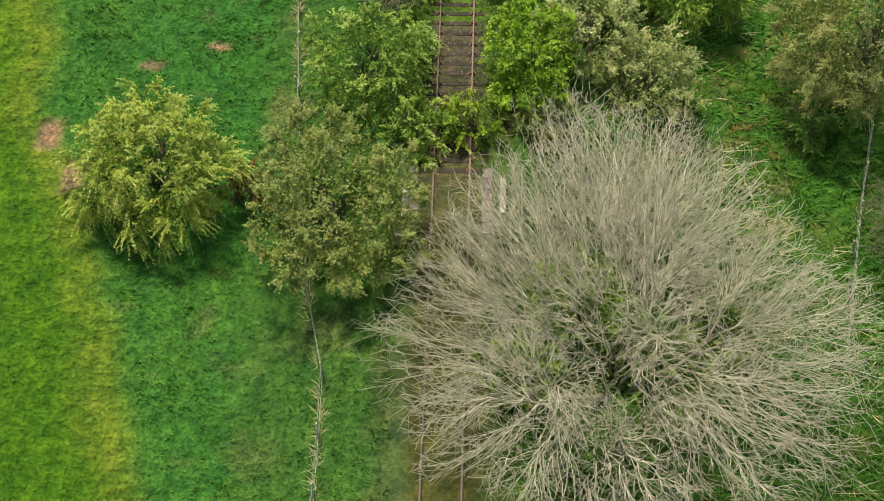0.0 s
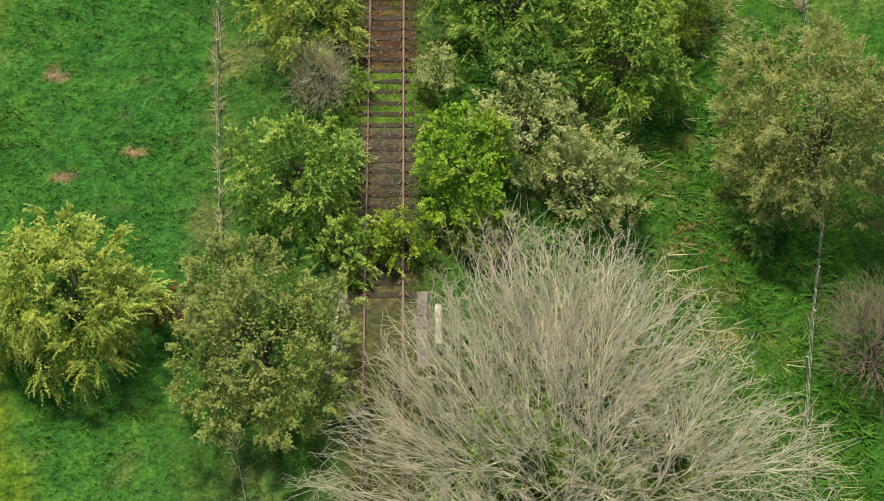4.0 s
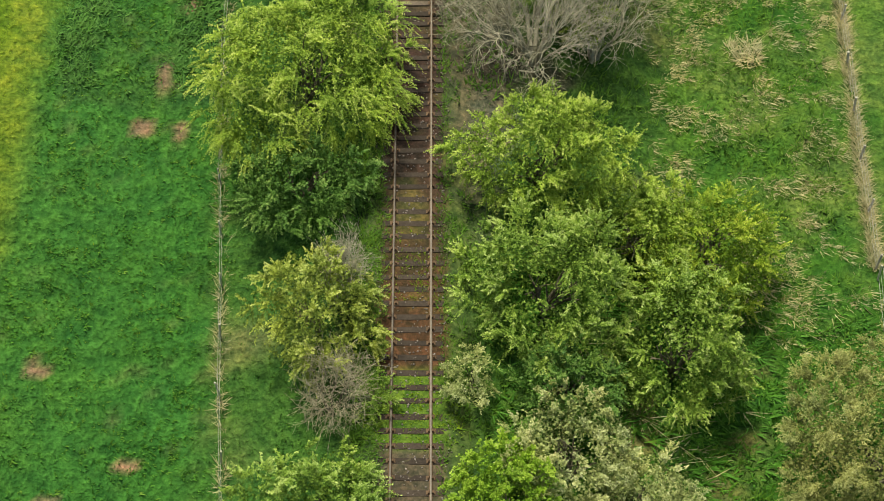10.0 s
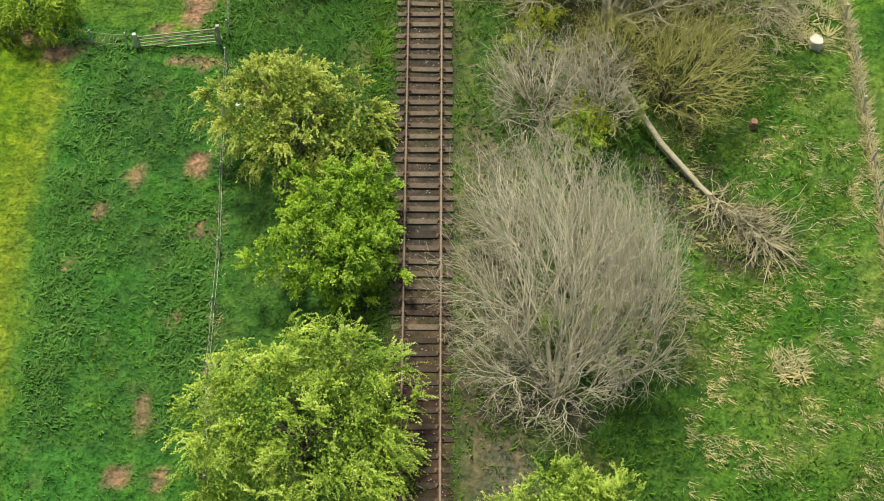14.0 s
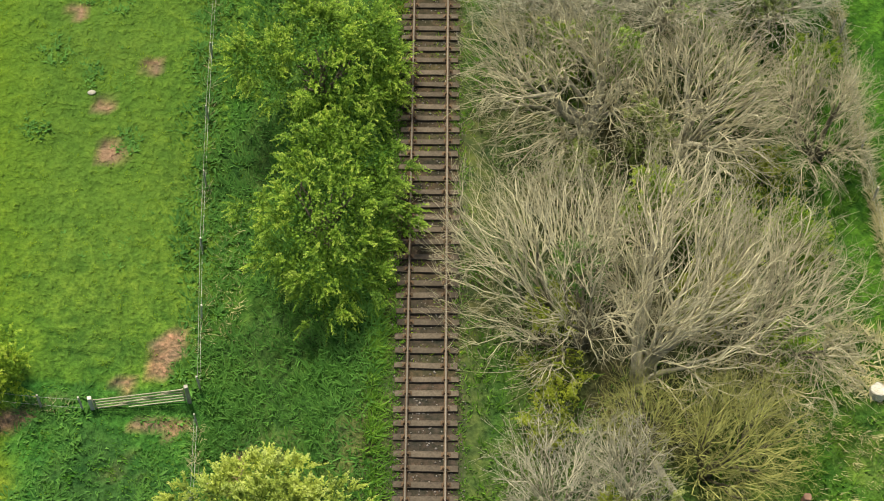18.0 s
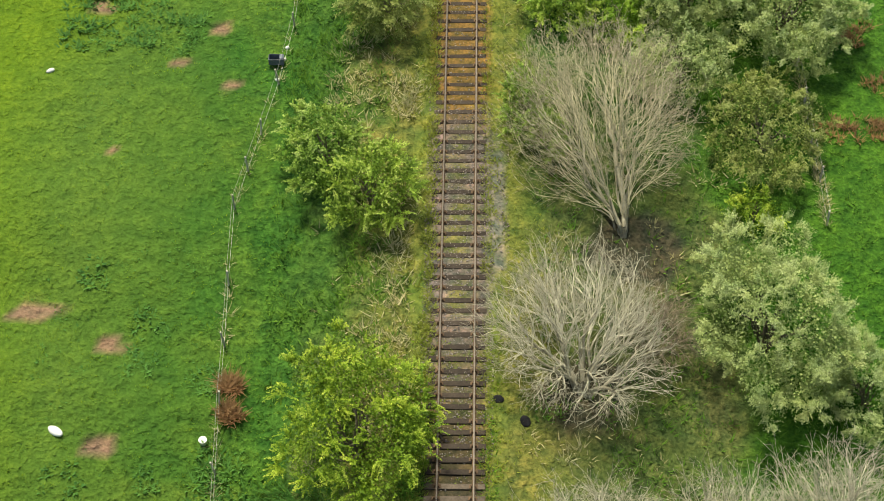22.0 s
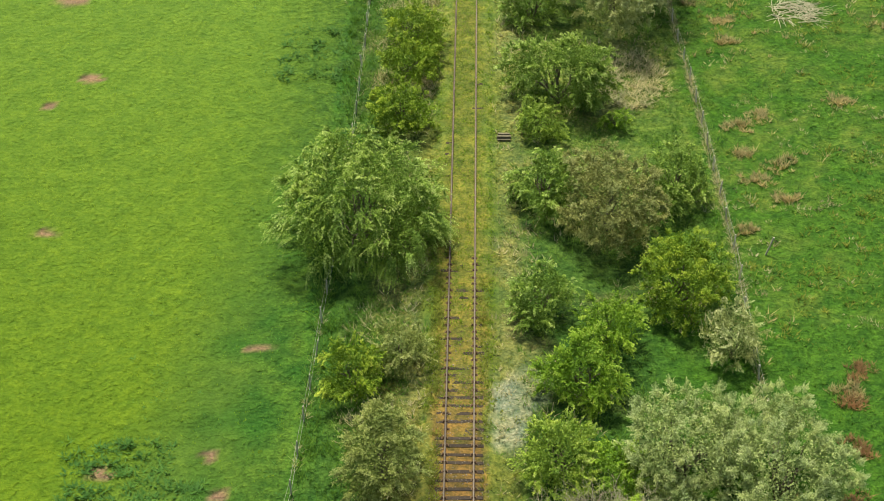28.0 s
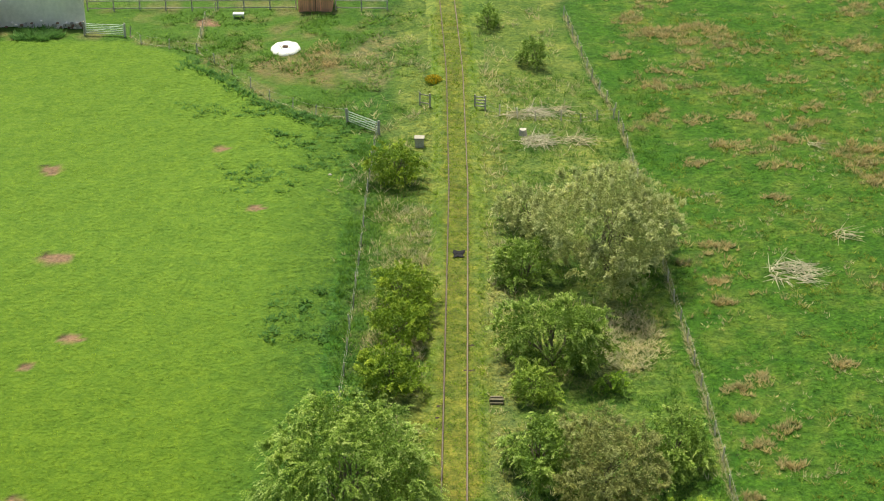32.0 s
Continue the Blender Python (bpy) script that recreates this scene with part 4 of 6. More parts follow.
bare_tree("bare_shrub", "twiggy leafless crown among hawthorn leaves", -3.2, 3.2, -2.6, 3.9, 3.9, 1.2, 1.2, TWIG_GREY, BARK, 25, 350, 0.4, 0.35, 0.05, 0.008)
bare_tree("bare_shrub", "leafless brown-grey brush between two trees", 8.5, 66.5, 8.8, 66.8, 2.8, 2.2, 2.6, TWIG_BROWN, BARK, 26, 700, 0.15, 0.35, 0.06, 0.008)

# ---- leafy trees and bushes, from the bridge onwards ----
leafy_tree("hawthorn", "round yellow-green hawthorn with drooping sprays beside the field path", -12.38, -12.24, 3.53, 4.06, 2.39, M["haw_yellow"], 100, dens=1.35, droop=0.55, spray=0.7, category="bush")
leafy_tree("willow_tree", "dull olive-green sallow tree with fine sparse leaves", -4.45, -15.10, 4.05, 5.0, 2.7, M["olive"], 101, droop=0.0, leaf=0.1, dens=1.25, spray=0.4, category="tree")
leafy_tree("copper_bush", "dark copper-brown bush between two hawthorns", -8.59, -11.83, 0.90, 1.29, 0.84, M["copper"], 102, leaf=0.1, category="bush")
leafy_tree("hawthorn", "green hawthorn bush with arching sprays beside the rails", -3.75, -6.77, 3.03, 3.05, 2.11, M["mid"], 103, droop=0.35, category="bush")
leafy_tree("sycamore_bush", "bright green broad-leaved bush beside the rails", 3.45, -6.60, 2.35, 3.1, 2.05, M["bright"], 104, leaf=0.13, spray=0.4, category="bush")
leafy_tree("sallow_bush", "pale silvery-green sallow bush on the bank", 5.95, -4.0, 2.6, 3.0, 2.0, M["pale"], 105, leaf=0.09, spray=0.4, droop=0.0, category="bush")
leafy_tree("sallow_bush", "pale greenish sallow bush spreading down the bank", 8.55, -5.6, 2.55, 3.1, 1.8, M["pale"], 106, leaf=0.09, spray=0.4, droop=0.0, category="bush")
leafy_tree("shrub", "low green shrub growing over the abandoned track", -1.35, -10.2, 1.45, 1.5, 0.95, M["mid"], 107, leaf=0.11, category="bush")
leafy_tree("shrub", "low yellow-green shrub growing between the rails", 0.75, -9.7, 1.4, 1.4, 0.95, M["yellowgreen"], 108, leaf=0.11, category="bush")
leafy_tree("shrub", "low olive shrub at the foot of a bright bush", 4.05, -9.36, 1.51, 1.00, 0.88, M["olive"], 109, leaf=0.1, category="bush")
leafy_tree("sallow_bush", "small pale sallow bush close to the rail", 2.25, -0.71, 1.11, 1.57, 1.10, M["pale"], 110, leaf=0.08, spray=0.35, droop=0.0, category="bush")
leafy_tree("hawthorn", "small hawthorn with pale blossom beside the rails", -3.68, 1.98, 2.63, 2.93, 2.11, M["haw_yellow"], 111, droop=0.3, category="bush")
leafy_tree("shrub", "thin green shrub beside the rail", -1.47, -1.13, 0.78, 1.13, 0.74, M["mid"], 112, leaf=0.1, dens=0.7, category="bush")
leafy_tree("hawthorn", "lime-green hawthorn crowding the railway line", 5.13, 9.20, 3.94, 2.70, 2.83, M["haw_lime"], 113, droop=0.2, category="bush")
leafy_tree("hawthorn", "large mid-green hawthorn crowding the railway line", 5.21, 3.13, 3.71, 3.69, 2.66, M["mid"], 114, droop=0.25, category="bush")
leafy_tree("hawthorn", "yellow-green hawthorn low on the bank", 12.36, 7.09, 3.41, 2.78, 2.91, M["yellowgreen"], 115, droop=0.15, category="bush")
leafy_tree("hawthorn", "dense dark-green hawthorn low on the bank", 10.43, 1.72, 3.00, 3.63, 2.89, M["mid"], 116, droop=0.35, category="bush")
leafy_tree("hawthorn", "dark low bush under a large hawthorn", 5.89, -0.75, 2.44, 1.65, 1.70, M["dark"], 117, droop=0.2, category="bush")
leafy_tree("budding_tree", "brownish budding tree with fine thin leaves at the bank foot", 18.51, -3.31, 4.68, 5.54, 4.49, M["brown"], 118, leaf=0.09, dens=1.15, spray=0.5, droop=0.0, category="tree")
leafy_tree("holly_bush", "small dark evergreen bush at the bank foot", 15.74, -6.84, 1.09, 1.45, 1.07, M["dark"], 119, leaf=0.1, category="bush")
leafy_tree("hawthorn", "large round lime-green hawthorn with drooping sprays beside the rails", -4.49, 13.41, 4.46, 4.79, 3.02, M["haw_lime"], 120, dens=1.35, droop=0.6, spray=0.75, category="bush")
leafy_tree("shrub", "dark green undergrowth at the foot of a large hawthorn", -4.43, 8.43, 3.17, 2.16, 1.70, M["dark"], 121, leaf=0.12, category="bush")
leafy_tree("hawthorn", "bright green young tree beside the rails", -3.44, 24.21, 2.68, 1.82, 1.86, M["bright"], 122, leaf=0.12, spray=0.45, category="bush")
leafy_tree("hawthorn", "bright green spreading bush beside the rails", -3.78, 21.61, 3.35, 2.28, 2.16, M["bright"], 123, leaf=0.12, spray=0.5, category="bush")
leafy_tree("hawthorn", "hawthorn whitened by blossom beside the wire fence", -5.51, 28.37, 4.10, 3.06, 2.65, M["haw_yellow"], 124, droop=0.3, leaf=0.11, category="bush")
leafy_tree("hawthorn", "tall hawthorn, yellow-green on top, at the bank foot", -4.09, 42.09, 3.65, 5.00, 2.62, M["thorn"], 125, droop=0.35, category="bush")
leafy_tree("hawthorn", "yellow-green hawthorn beside the rails", -4.64, 49.94, 4.23, 3.54, 2.60, M["thorn"], 126, droop=0.15, spray=0.6, category="bush")
leafy_tree("hawthorn", "round green hawthorn beside the rails", -3.98, 60.63, 3.5, 4.6, 2.6, M["yellowgreen"], 127, droop=0.3, category="bush")
leafy_tree("shrub", "grey-green bush in front of a leafless tree", 3.27, 79.37, 1.55, 2.16, 1.33, M["mid"], 128, leaf=0.1, category="bush")
leafy_tree("sallow_tree", "large pale grey-green sallow tree", 13.6, 66.90, 4.2, 5.1, 3.2, M["willow"], 129, leaf=0.066, spray=0.42, dens=1.8, droop=-0.1, category="tree")
leafy_tree("sallow_tree", "pale grey-green sallow tree", 17.56, 64.12, 2.19, 2.87, 1.76, M["willow"], 130, leaf=0.066, spray=0.42, dens=1.8, droop=-0.1, category="tree")
leafy_tree("sallow_tree", "pale grey-green sallow with a domed crown", 11.48, 87.76, 3.68, 3.96, 2.95, M["willow"], 131, leaf=0.066, spray=0.42, dens=1.7, droop=-0.1, category="tree")
leafy_tree("sallow_tree", "pale grey-green sallow spreading to the field", 16.14, 86.48, 3.85, 5.27, 2.89, M["willow"], 132, leaf=0.066, spray=0.42, dens=1.7, droop=-0.1, category="tree")
leafy_tree("sallow_bush", "low pale-green sallow bush", 10.86, 82.70, 3.13, 2.86, 1.85, M["willow"], 133, leaf=0.09, spray=0.4, dens=1.3, droop=-0.1, category="bush")
leafy_tree("sallow_bush", "thin olive-green sallow bush beside the field", 14.6, 78.4, 3.2, 3.9, 1.8, M["olive"], 134, leaf=0.09, spray=0.4, dens=1.0, category="bush")
leafy_tree("shrub", "small yellow-green shrub between sallows", 13.70, 74.04, 1.43, 1.00, 0.99, M["yellowgreen"], 135, leaf=0.1, category="bush")
leafy_tree("hawthorn", "bright green young hawthorn", 8.21, 98.12, 2.00, 2.77, 1.50, M["bright"], 136, droop=0.2, category="bush")
leafy_tree("hawthorn", "bright green low hawthorn", 6.63, 93.78, 2.71, 2.26, 1.74, M["bright"], 137, droop=0.2, category="bush")
leafy_tree("hawthorn", "bright green bush beside the bare verge", 5.28, 87.42, 2.29, 3.16, 1.59, M["haw_lime"], 138, droop=0.1, category="bush")
leafy_tree("hawthorn", "bright green small tree among sallows", 7.76, 86.10, 1.84, 2.55, 1.48, M["bright"], 139, droop=0.1, category="bush")
leafy_tree("hawthorn", "dull green hawthorn beside the verge", 4.56, 100.30, 1.95, 2.70, 1.68, M["mid"], 140, droop=0.25, category="bush")
leafy_tree("hawthorn", "round dark-green hawthorn with a yellow-green top", 12.63, 102.02, 3.03, 3.80, 2.43, M["yellowgreen"], 141, droop=0.1, spray=0.4, category="bush")
leafy_tree("sallow_bush", "pale grey bush beside the field fence", 15.07, 97.56, 1.83, 2.54, 1.68, M["pale"], 142, leaf=0.08, dens=0.9, droop=0.0, category="bush")
leafy_tree("shrub", "small dull-green bush on the bank", -6.2, 76.6, 2.2, 2.9, 1.8, M["mid"], 143, leaf=0.1, category="bush")
leafy_tree("hawthorn", "bright yellow-green small hawthorn on the bank", -4.0, 73.6, 2.5, 2.3, 1.9, M["haw_lime"], 144, droop=0.2, category="bush")
leafy_tree("sallow_bush", "olive-green sallow bush beside the rails", -3.84, 86.70, 2.65, 3.65, 2.13, M["olive"], 145, leaf=0.09, spray=0.5, droop=0.3, category="bush")
leafy_tree("hawthorn", "yellow-green bush beside the wire fence", -5.78, 94.13, 2.01, 2.39, 1.51, M["yellowgreen"], 146, droop=0.2, category="bush")
leafy_tree("shrub", "thin olive-green bush beside the mossy verge", -3.33, 95.93, 1.65, 2.30, 1.24, M["olive"], 147, leaf=0.09, dens=0.8, category="bush")
leafy_tree("hawthorn", "large hawthorn with silvery green sprays beside the track", -6.09, 107.67, 5.18, 6.14, 3.73, M["mid"], 148, dens=1.3, droop=0.55, spray=0.75, category="bush")
leafy_tree("hawthorn", "green hawthorn with drooping sprays beside the track", 5.06, 111.34, 2.32, 3.20, 1.99, M["mid"], 149, droop=0.5, spray=0.6, category="bush")
leafy_tree("sallow_tree", "brownish-olive budding sallow tree", 8.83, 109.30, 3.55, 4.87, 2.85, M["brown"], 150, leaf=0.09, spray=0.45, dens=1.2, droop=0.1, category="tree")
leafy_tree("hawthorn", "dark green hawthorn near the field fence", 13.34, 113.20, 2.27, 3.14, 1.95, M["mid"], 151, droop=0.3, category="bush")
leafy_tree("hawthorn", "light green small hawthorn beside the track", 4.96, 119.70, 1.75, 2.13, 1.21, M["haw_lime"], 152, droop=0.3, category="bush")
leafy_tree("hawthorn", "wide green hawthorn bush beside the track", 6.27, 123.89, 4.35, 2.99, 2.81, M["mid"], 153, droop=0.15, category="bush")
leafy_tree("shrub", "small bright green shrub between hawthorns", 9.99, 121.13, 1.11, 0.77, 0.77, M["bright"], 154, leaf=0.1, category="bush")
leafy_tree("hawthorn", "dark yellow-green hawthorn beside the grassed track", -4.31, 120.10, 2.77, 2.03, 1.93, M["yellowgreen"], 155, droop=0.1, spray=0.4, category="bush")
leafy_tree("hawthorn", "yellow-green hawthorn in a row along the fence", -3.89, 126.36, 2.32, 2.26, 1.62, M["yellowgreen"], 156, droop=0.1, spray=0.4, category="bush")
leafy_tree("hawthorn", "green hawthorn in a row along the fence", -3.72, 130.97, 2.53, 3.48, 1.76, M["yellowgreen"], 157, droop=0.1, spray=0.4, category="bush")
leafy_tree("sallow_tree", "large pale grey-green sallow beside the field fence", 10.78, 137.46, 5.78, 7.59, 4.33, M["pale"], 158, leaf=0.09, spray=0.45, dens=1.4, droop=-0.1, category="tree")
leafy_tree("sallow_bush", "pale grey-green sallow bush", 5.33, 143.58, 2.46, 3.39, 1.71, M["pale"], 159, leaf=0.09, spray=0.4, dens=1.2, droop=-0.1, category="bush")
leafy_tree("hawthorn", "dark green hawthorn beside the grassed track", 4.87, 134.93, 2.31, 2.57, 1.73, M["mid"], 160, droop=0.2, category="bush")
leafy_tree("hawthorn", "round yellow-green hawthorn beside the field gate", -4.98, 151.59, 2.61, 2.46, 1.82, M["yellowgreen"], 161, droop=0.1, spray=0.4, category="bush")
leafy_tree("shrub", "small green bush on the bank side", 2.64, 186.55, 1.29, 1.81, 1.19, M["mid"], 162, leaf=0.1, category="bush")
leafy_tree("shrub", "small dull-green bush casting shade on the grass", 6.73, 177.16, 1.53, 2.13, 1.40, M["mid"], 163, leaf=0.1, category="bush")
leafy_tree("hawthorn", "yellow-green hawthorn in the middle of a dense thicket", 9.13, 7.26, 2.70, 3.57, 2.12, M["haw_lime"], 164, droop=0.25, category="bush")
leafy_tree("hawthorn", "yellow-green hawthorn over the field boundary", -17.97, 35.94, 2.57, 1.74, 1.51, M["yellowgreen"], 165, droop=0.1, category="bush")


# ---- ivy and undergrowth on the stems of the leafless trees ----
for gx0, gy0, rx0, ry0, hh0, kind in ((5.2, -19.5, 2.4, 2.2, 2.2, "mid"), (8.6, -21.5, 2.6, 2.2, 1.9, "mid"), (6.6, -25.5, 2.8, 2.0, 1.6, "dark"), (2.8, -22.5, 1.7, 2.0, 1.3, "mid"), (11.0, -18.5, 1.8, 1.8, 1.2, "mid"), (7.3, 18.9, 1.6, 1.8, 2.3, "yellowgreen"), (5.4, 19.0, 1.0, 1.2, 1.5, "mid"), (6.0, 40.0, 1.2, 1.6, 2.2, "dark"), (4.7, 38.6, 1.2, 1.3, 1.3, "moss"), (6.9, 29.6, 1.3, 1.4, 1.3, "moss"), (7.6, 51.6, 1.6, 1.8, 2.4, "mid"), (12.6, 44.0, 1.7, 1.9, 1.5, "yellowgreen"), (11.8, 54.0, 1.6, 1.6, 2.0, "mid"), (14.6, 47.0, 1.5, 1.8, 1.0, "moss"), (5.0, 36.0, 1.2, 1.4, 0.8, "moss"), (4.1, 77.4, 1.1, 1.6, 1.4, "mid"), (9.4, 44.2, 1.6, 1.6, 2.4, "yellowgreen"), (15.8, 43.6, 1.5, 1.7, 1.6, "yellowgreen"), (9.2, 47.6, 1.3, 1.5, 2.4, "olive"), (13.2, 51.4, 1.6, 1.6, 2.2, "mid"), (16.8, 52.6, 1.5, 1.5, 1.6, "yellowgreen"), (6.2, 45.2, 1.2, 1.4, 1.8, "olive"), (11.6, 40.4, 1.7, 1.8, 2.6, "moss"), (14.4, 38.2, 1.4, 1.4, 1.4, "yellowgreen"), (5.2, 50.6, 1.1, 1.3, 2.6, "yellowgreen"), (14.8, 55.4, 1.6, 1.6, 2.4, "olive"), (8.2, 56.6, 1.4, 1.4, 1.6, "mid"), (6.4, 28.4, 1.3, 1.5, 1.6, "yellowgreen"), (4.6, 33.6, 1.2, 1.6, 1.2, "moss"), (8.9, 31.4, 1.1, 1.2, 1.0, "olive")):
    leafy_tree("ivy_bush", "loose green ivy and bramble growing through a leafless tree", gx0, gy0, rx0, ry0, hh0, M[kind], int(gy0 * 10 + 900), 0.5, 0.1, 0.1, 0.5, sit=0.7)


# ---- rough grass, nettles and straw ----
def scatter(seed, n, x0, x1, y0, y1, keep=None):
    rng = np.random.default_rng(seed)
    x, y = rng.uniform(x0, x1, n), rng.uniform(y0, y1, n)
    ok = np.ones(n, bool) if keep is None else rng.random(n) < keep(x, y)
    for px, py, rx, ry in SCARS:
        ok &= ((x - px) / rx) ** 2 + ((y - py) / ry) ** 2 > 0.8
    ok &= np.abs(x) > 1.75
    return x[ok], y[ok], rng


def tufts(name, label, category, seed, n, area, height, spreadw, per, material, keep=None, width=0.03, lean=0.5, wind=(0.0, 0.0)):
    x, y, rng = scatter(seed, n, *area, keep)
    z = on_ground(x, y)
    hh = height * rng.uniform(0.6, 1.3, len(x))
    stuff(name, blades(name, x, y, z, hh, spreadw * rng.uniform(0.6, 1.4, len(x)), per, material, rng, width, lean, wind), label, category)


def patchy(scale, seed, low, gain):
    return lambda x, y: np.clip((drift(x, y, scale, seed) - low) * gain, 0, 1)


def edge_of(y):
    return np.interp(y, [p[0] for p in LIME_EDGE], [p[1] for p in LIME_EDGE])


tufts("rough_grass", "lush green rough grass beside the field path", "grass", 1, 15000, (-18, -1.8, -34, 36), 0.14, 0.2, 6, M["lush"], lambda x, y: np.where(x > edge_of(y) + 0.6, np.clip((drift(x, y, 0.5, 70) - 0.25) * 2.2, 0.1, 1), 0), 0.032, 0.6, (0.5, -0.4))
tufts("rough_grass", "pale green tufts in rough grass", "grass", 28, 6500, (-18, -1.8, -34, 36), 0.15, 0.16, 7, M["grass"], lambda x, y: np.where(x > edge_of(y) + 0.6, np.clip((drift(x, y, 0.8, 69) - 0.42) * 4, 0.02, 1), 0), 0.03, 0.5, (0.6, -0.5))
tufts("field_grass", "short bright grazed grass", "grass", 2, 7500, (-24, -8, -2, 70), 0.1, 0.16, 6, M["lime"], lambda x, y: np.where((x < edge_of(y)) | (y > 37), 0.8, 0.1), 0.025, 0.7)
tufts("bank_grass", "dark green rank grass on the bank", "grass", 14, 5500, (-9, -1.8, 28, 60), 0.36, 0.22, 7, M["nettle"], lambda x, y: np.clip((drift(x, y, 0.5, 71) - 0.2) * 2, 0, 1) * np.where(y > 53, np.clip((-4.2 - x) / 1.5, 0, 1), 1), 0.035, 1.0)
tufts("bank_grass", "long green grass on the railway bank", "grass", 3, 10000, (-8.5, -1.8, 58, 160), 0.34, 0.22, 6, M["grass"], lambda x, y: np.clip((drift(x, y, 0.5, 71) - 0.2) * 2, 0, 1) * np.clip((-2.6 - x) / 1.4, 0.04, 1), 0.03, 0.8)
tufts("bank_grass", "rough green growth on the shaded bank", "grass", 4, 17000, (1.8, 19, -34, 62), 0.3, 0.24, 6, M["grass"], lambda x, y: np.clip((drift(x, y, 0.5, 72) - 0.25) * 2.2, 0, 1) * np.where(y > 53, np.clip((x - 6) / 2, 0, 1), 1), 0.035, 0.8)
tufts("bank_grass", "rough green growth on the sunny bank", "grass", 5, 9000, (1.8, 17, 62, 175), 0.3, 0.24, 6, M["grass"], lambda x, y: np.clip((drift(x, y, 0.5, 73) - 0.25) * 2.2, 0, 1) * np.clip((x - 2.8) / 1.4, 0.04, 1), 0.035, 0.8)
tufts("straw_grass", "bleached straw-coloured grass tussocks", "grass", 6, 9000, (10.5, 20, 3, 38), 0.26, 0.2, 7, M["straw"], patchy(1.0, 74, 0.44, 3.6), 0.017, 0.9, (0.5, -0.8))
tufts("straw_grass", "bleached grass among green on the bank", "grass", 7, 5200, (-6.5, -1.9, 60, 160), 0.36, 0.2, 6, M["straw"], patchy(0.35, 75, 0.5, 4.0), 0.028, 0.9)
tufts("straw_grass", "bleached grass on the bank among bushes", "grass", 8, 4200, (2.0, 16, 60, 175), 0.36, 0.22, 6, M["straw"], patchy(0.3, 76, 0.52, 4.0), 0.03, 0.9)
tufts("straw_grass", "pale bleached grass along both verges", "grass", 20, 900, (-5.4, 5.6, 90, 140), 0.26, 0.22, 7, M["straw"], patchy(0.5, 86, 0.4, 3.0), 0.028, 1.1)
tufts("moss_grass", "yellow mossy grass along the verge", "grass", 9, 10500, (-4.4, 4.8, 53, 175), 0.13, 0.16, 6, M["mossgrass"], patchy(0.6, 77, 0.2, 2.0), 0.03, 0.8)
tufts("rush_tufts", "tan dead rushes in drifts over the wet pasture", "rushes", 15, 14000, (14.5, 46, 130, 196), 0.36, 0.2, 15, M["rush"], lambda x, y: rush_drift(x, y) + 0.008, 0.032, 0.75)
tufts("rush_tufts", "small tan tufts dotted over the pasture", "rushes", 17, 420, (17, 34, 84, 132), 0.3, 0.16, 12, M["rush"], patchy(0.35, 82, 0.45, 3.0), 0.02, 1.0)
tufts("bank_nettles", "dark green nettles and ivy on the wooded bank", "nettles", 18, 5200, (3, 19, -34, 6), 0.32, 0.26, 8, M["lush"], patchy(0.45, 83, 0.3, 3.0), 0.05, 1.2, (0.5, -0.5))
tufts("dead_stems", "pale dead stems lying on the wooded bank", "grass", 19, 800, (5, 18, -30, 6), 0.5, 0.2, 6, M["straw"], patchy(0.4, 84, 0.48, 4.0), 0.022, 1.6, (0.8, -0.7))
tufts("verge_grass", "dark green growth creeping over the sleeper ends", "grass", 16, 900, (-2.3, -1.75, -6, 62), 0.3, 0.25, 9, M["grass"], None, 0.035, 1.0, (0.4, 0.0))
tufts("nettles", "dark green nettles along the pasture fence", "nettles", 21, 900, (-11.3, -8.7, 36, 62), 0.24, 0.22, 8, M["nettle"], lambda x, y: np.clip(1.2 - np.abs(x - np.interp(y, [36, 43, 50, 60], [-9.3, -9.7, -10.0, -10.3])) / 1.1, 0, 1), 0.05, 1.2)
tufts("nettles", "dark green nettles in front of the paddock fence", "nettles", 24, 2600, (-26, -8, 160, 180), 0.34, 0.26, 8, M["nettle"], lambda x, y: np.clip(1.3 - np.abs(y + 1.1 - np.interp(x, [-25, -20, -17, -12.5, -9.8], [178, 172, 168, 165, 164.2])) / 1.3, 0, 1), 0.06, 1.2)
tufts("paddock_herbs", "rank green herbs in the shed paddock", "grass", 25, 3200, (-30, -4, 165, 191), 0.34, 0.26, 7, M["grass"], lambda x, y: (y > np.interp(x, [-32, -25, -20, -17, -12.5, -9.8], [184, 179, 173, 169, 166, 165])) * np.clip((drift(x, y, 0.35, 93) - 0.42) * 5, 0, 1), 0.045, 1.1)
tufts("straw_grass", "bleached tall grass beside the curving track", "grass", 26, 2600, (-10, 9, 138, 192), 0.42, 0.26, 7, M["straw"], lambda x, y: (np.abs(x + 0.5) > 2.4) * np.clip((drift(x, y, 0.4, 94) - 0.5) * 5, 0, 1), 0.03, 1.0)
tufts("dock_leaves", "dark docks dotted over grazed grass", "weed", 22, 1500, (-20, -10.4, 40, 72), 0.1, 0.1, 6, M["nettle"], patchy(0.35, 87, 0.5, 4.0), 0.035, 1.5)
tufts("dock_leaves", "dark weeds dotted over the pasture edge", "weed", 23, 1500, (-19, -8, 72, 166), 0.12, 0.12, 6, M["nettle"], patchy(0.3, 88, 0.54, 5.0), 0.03, 1.5)
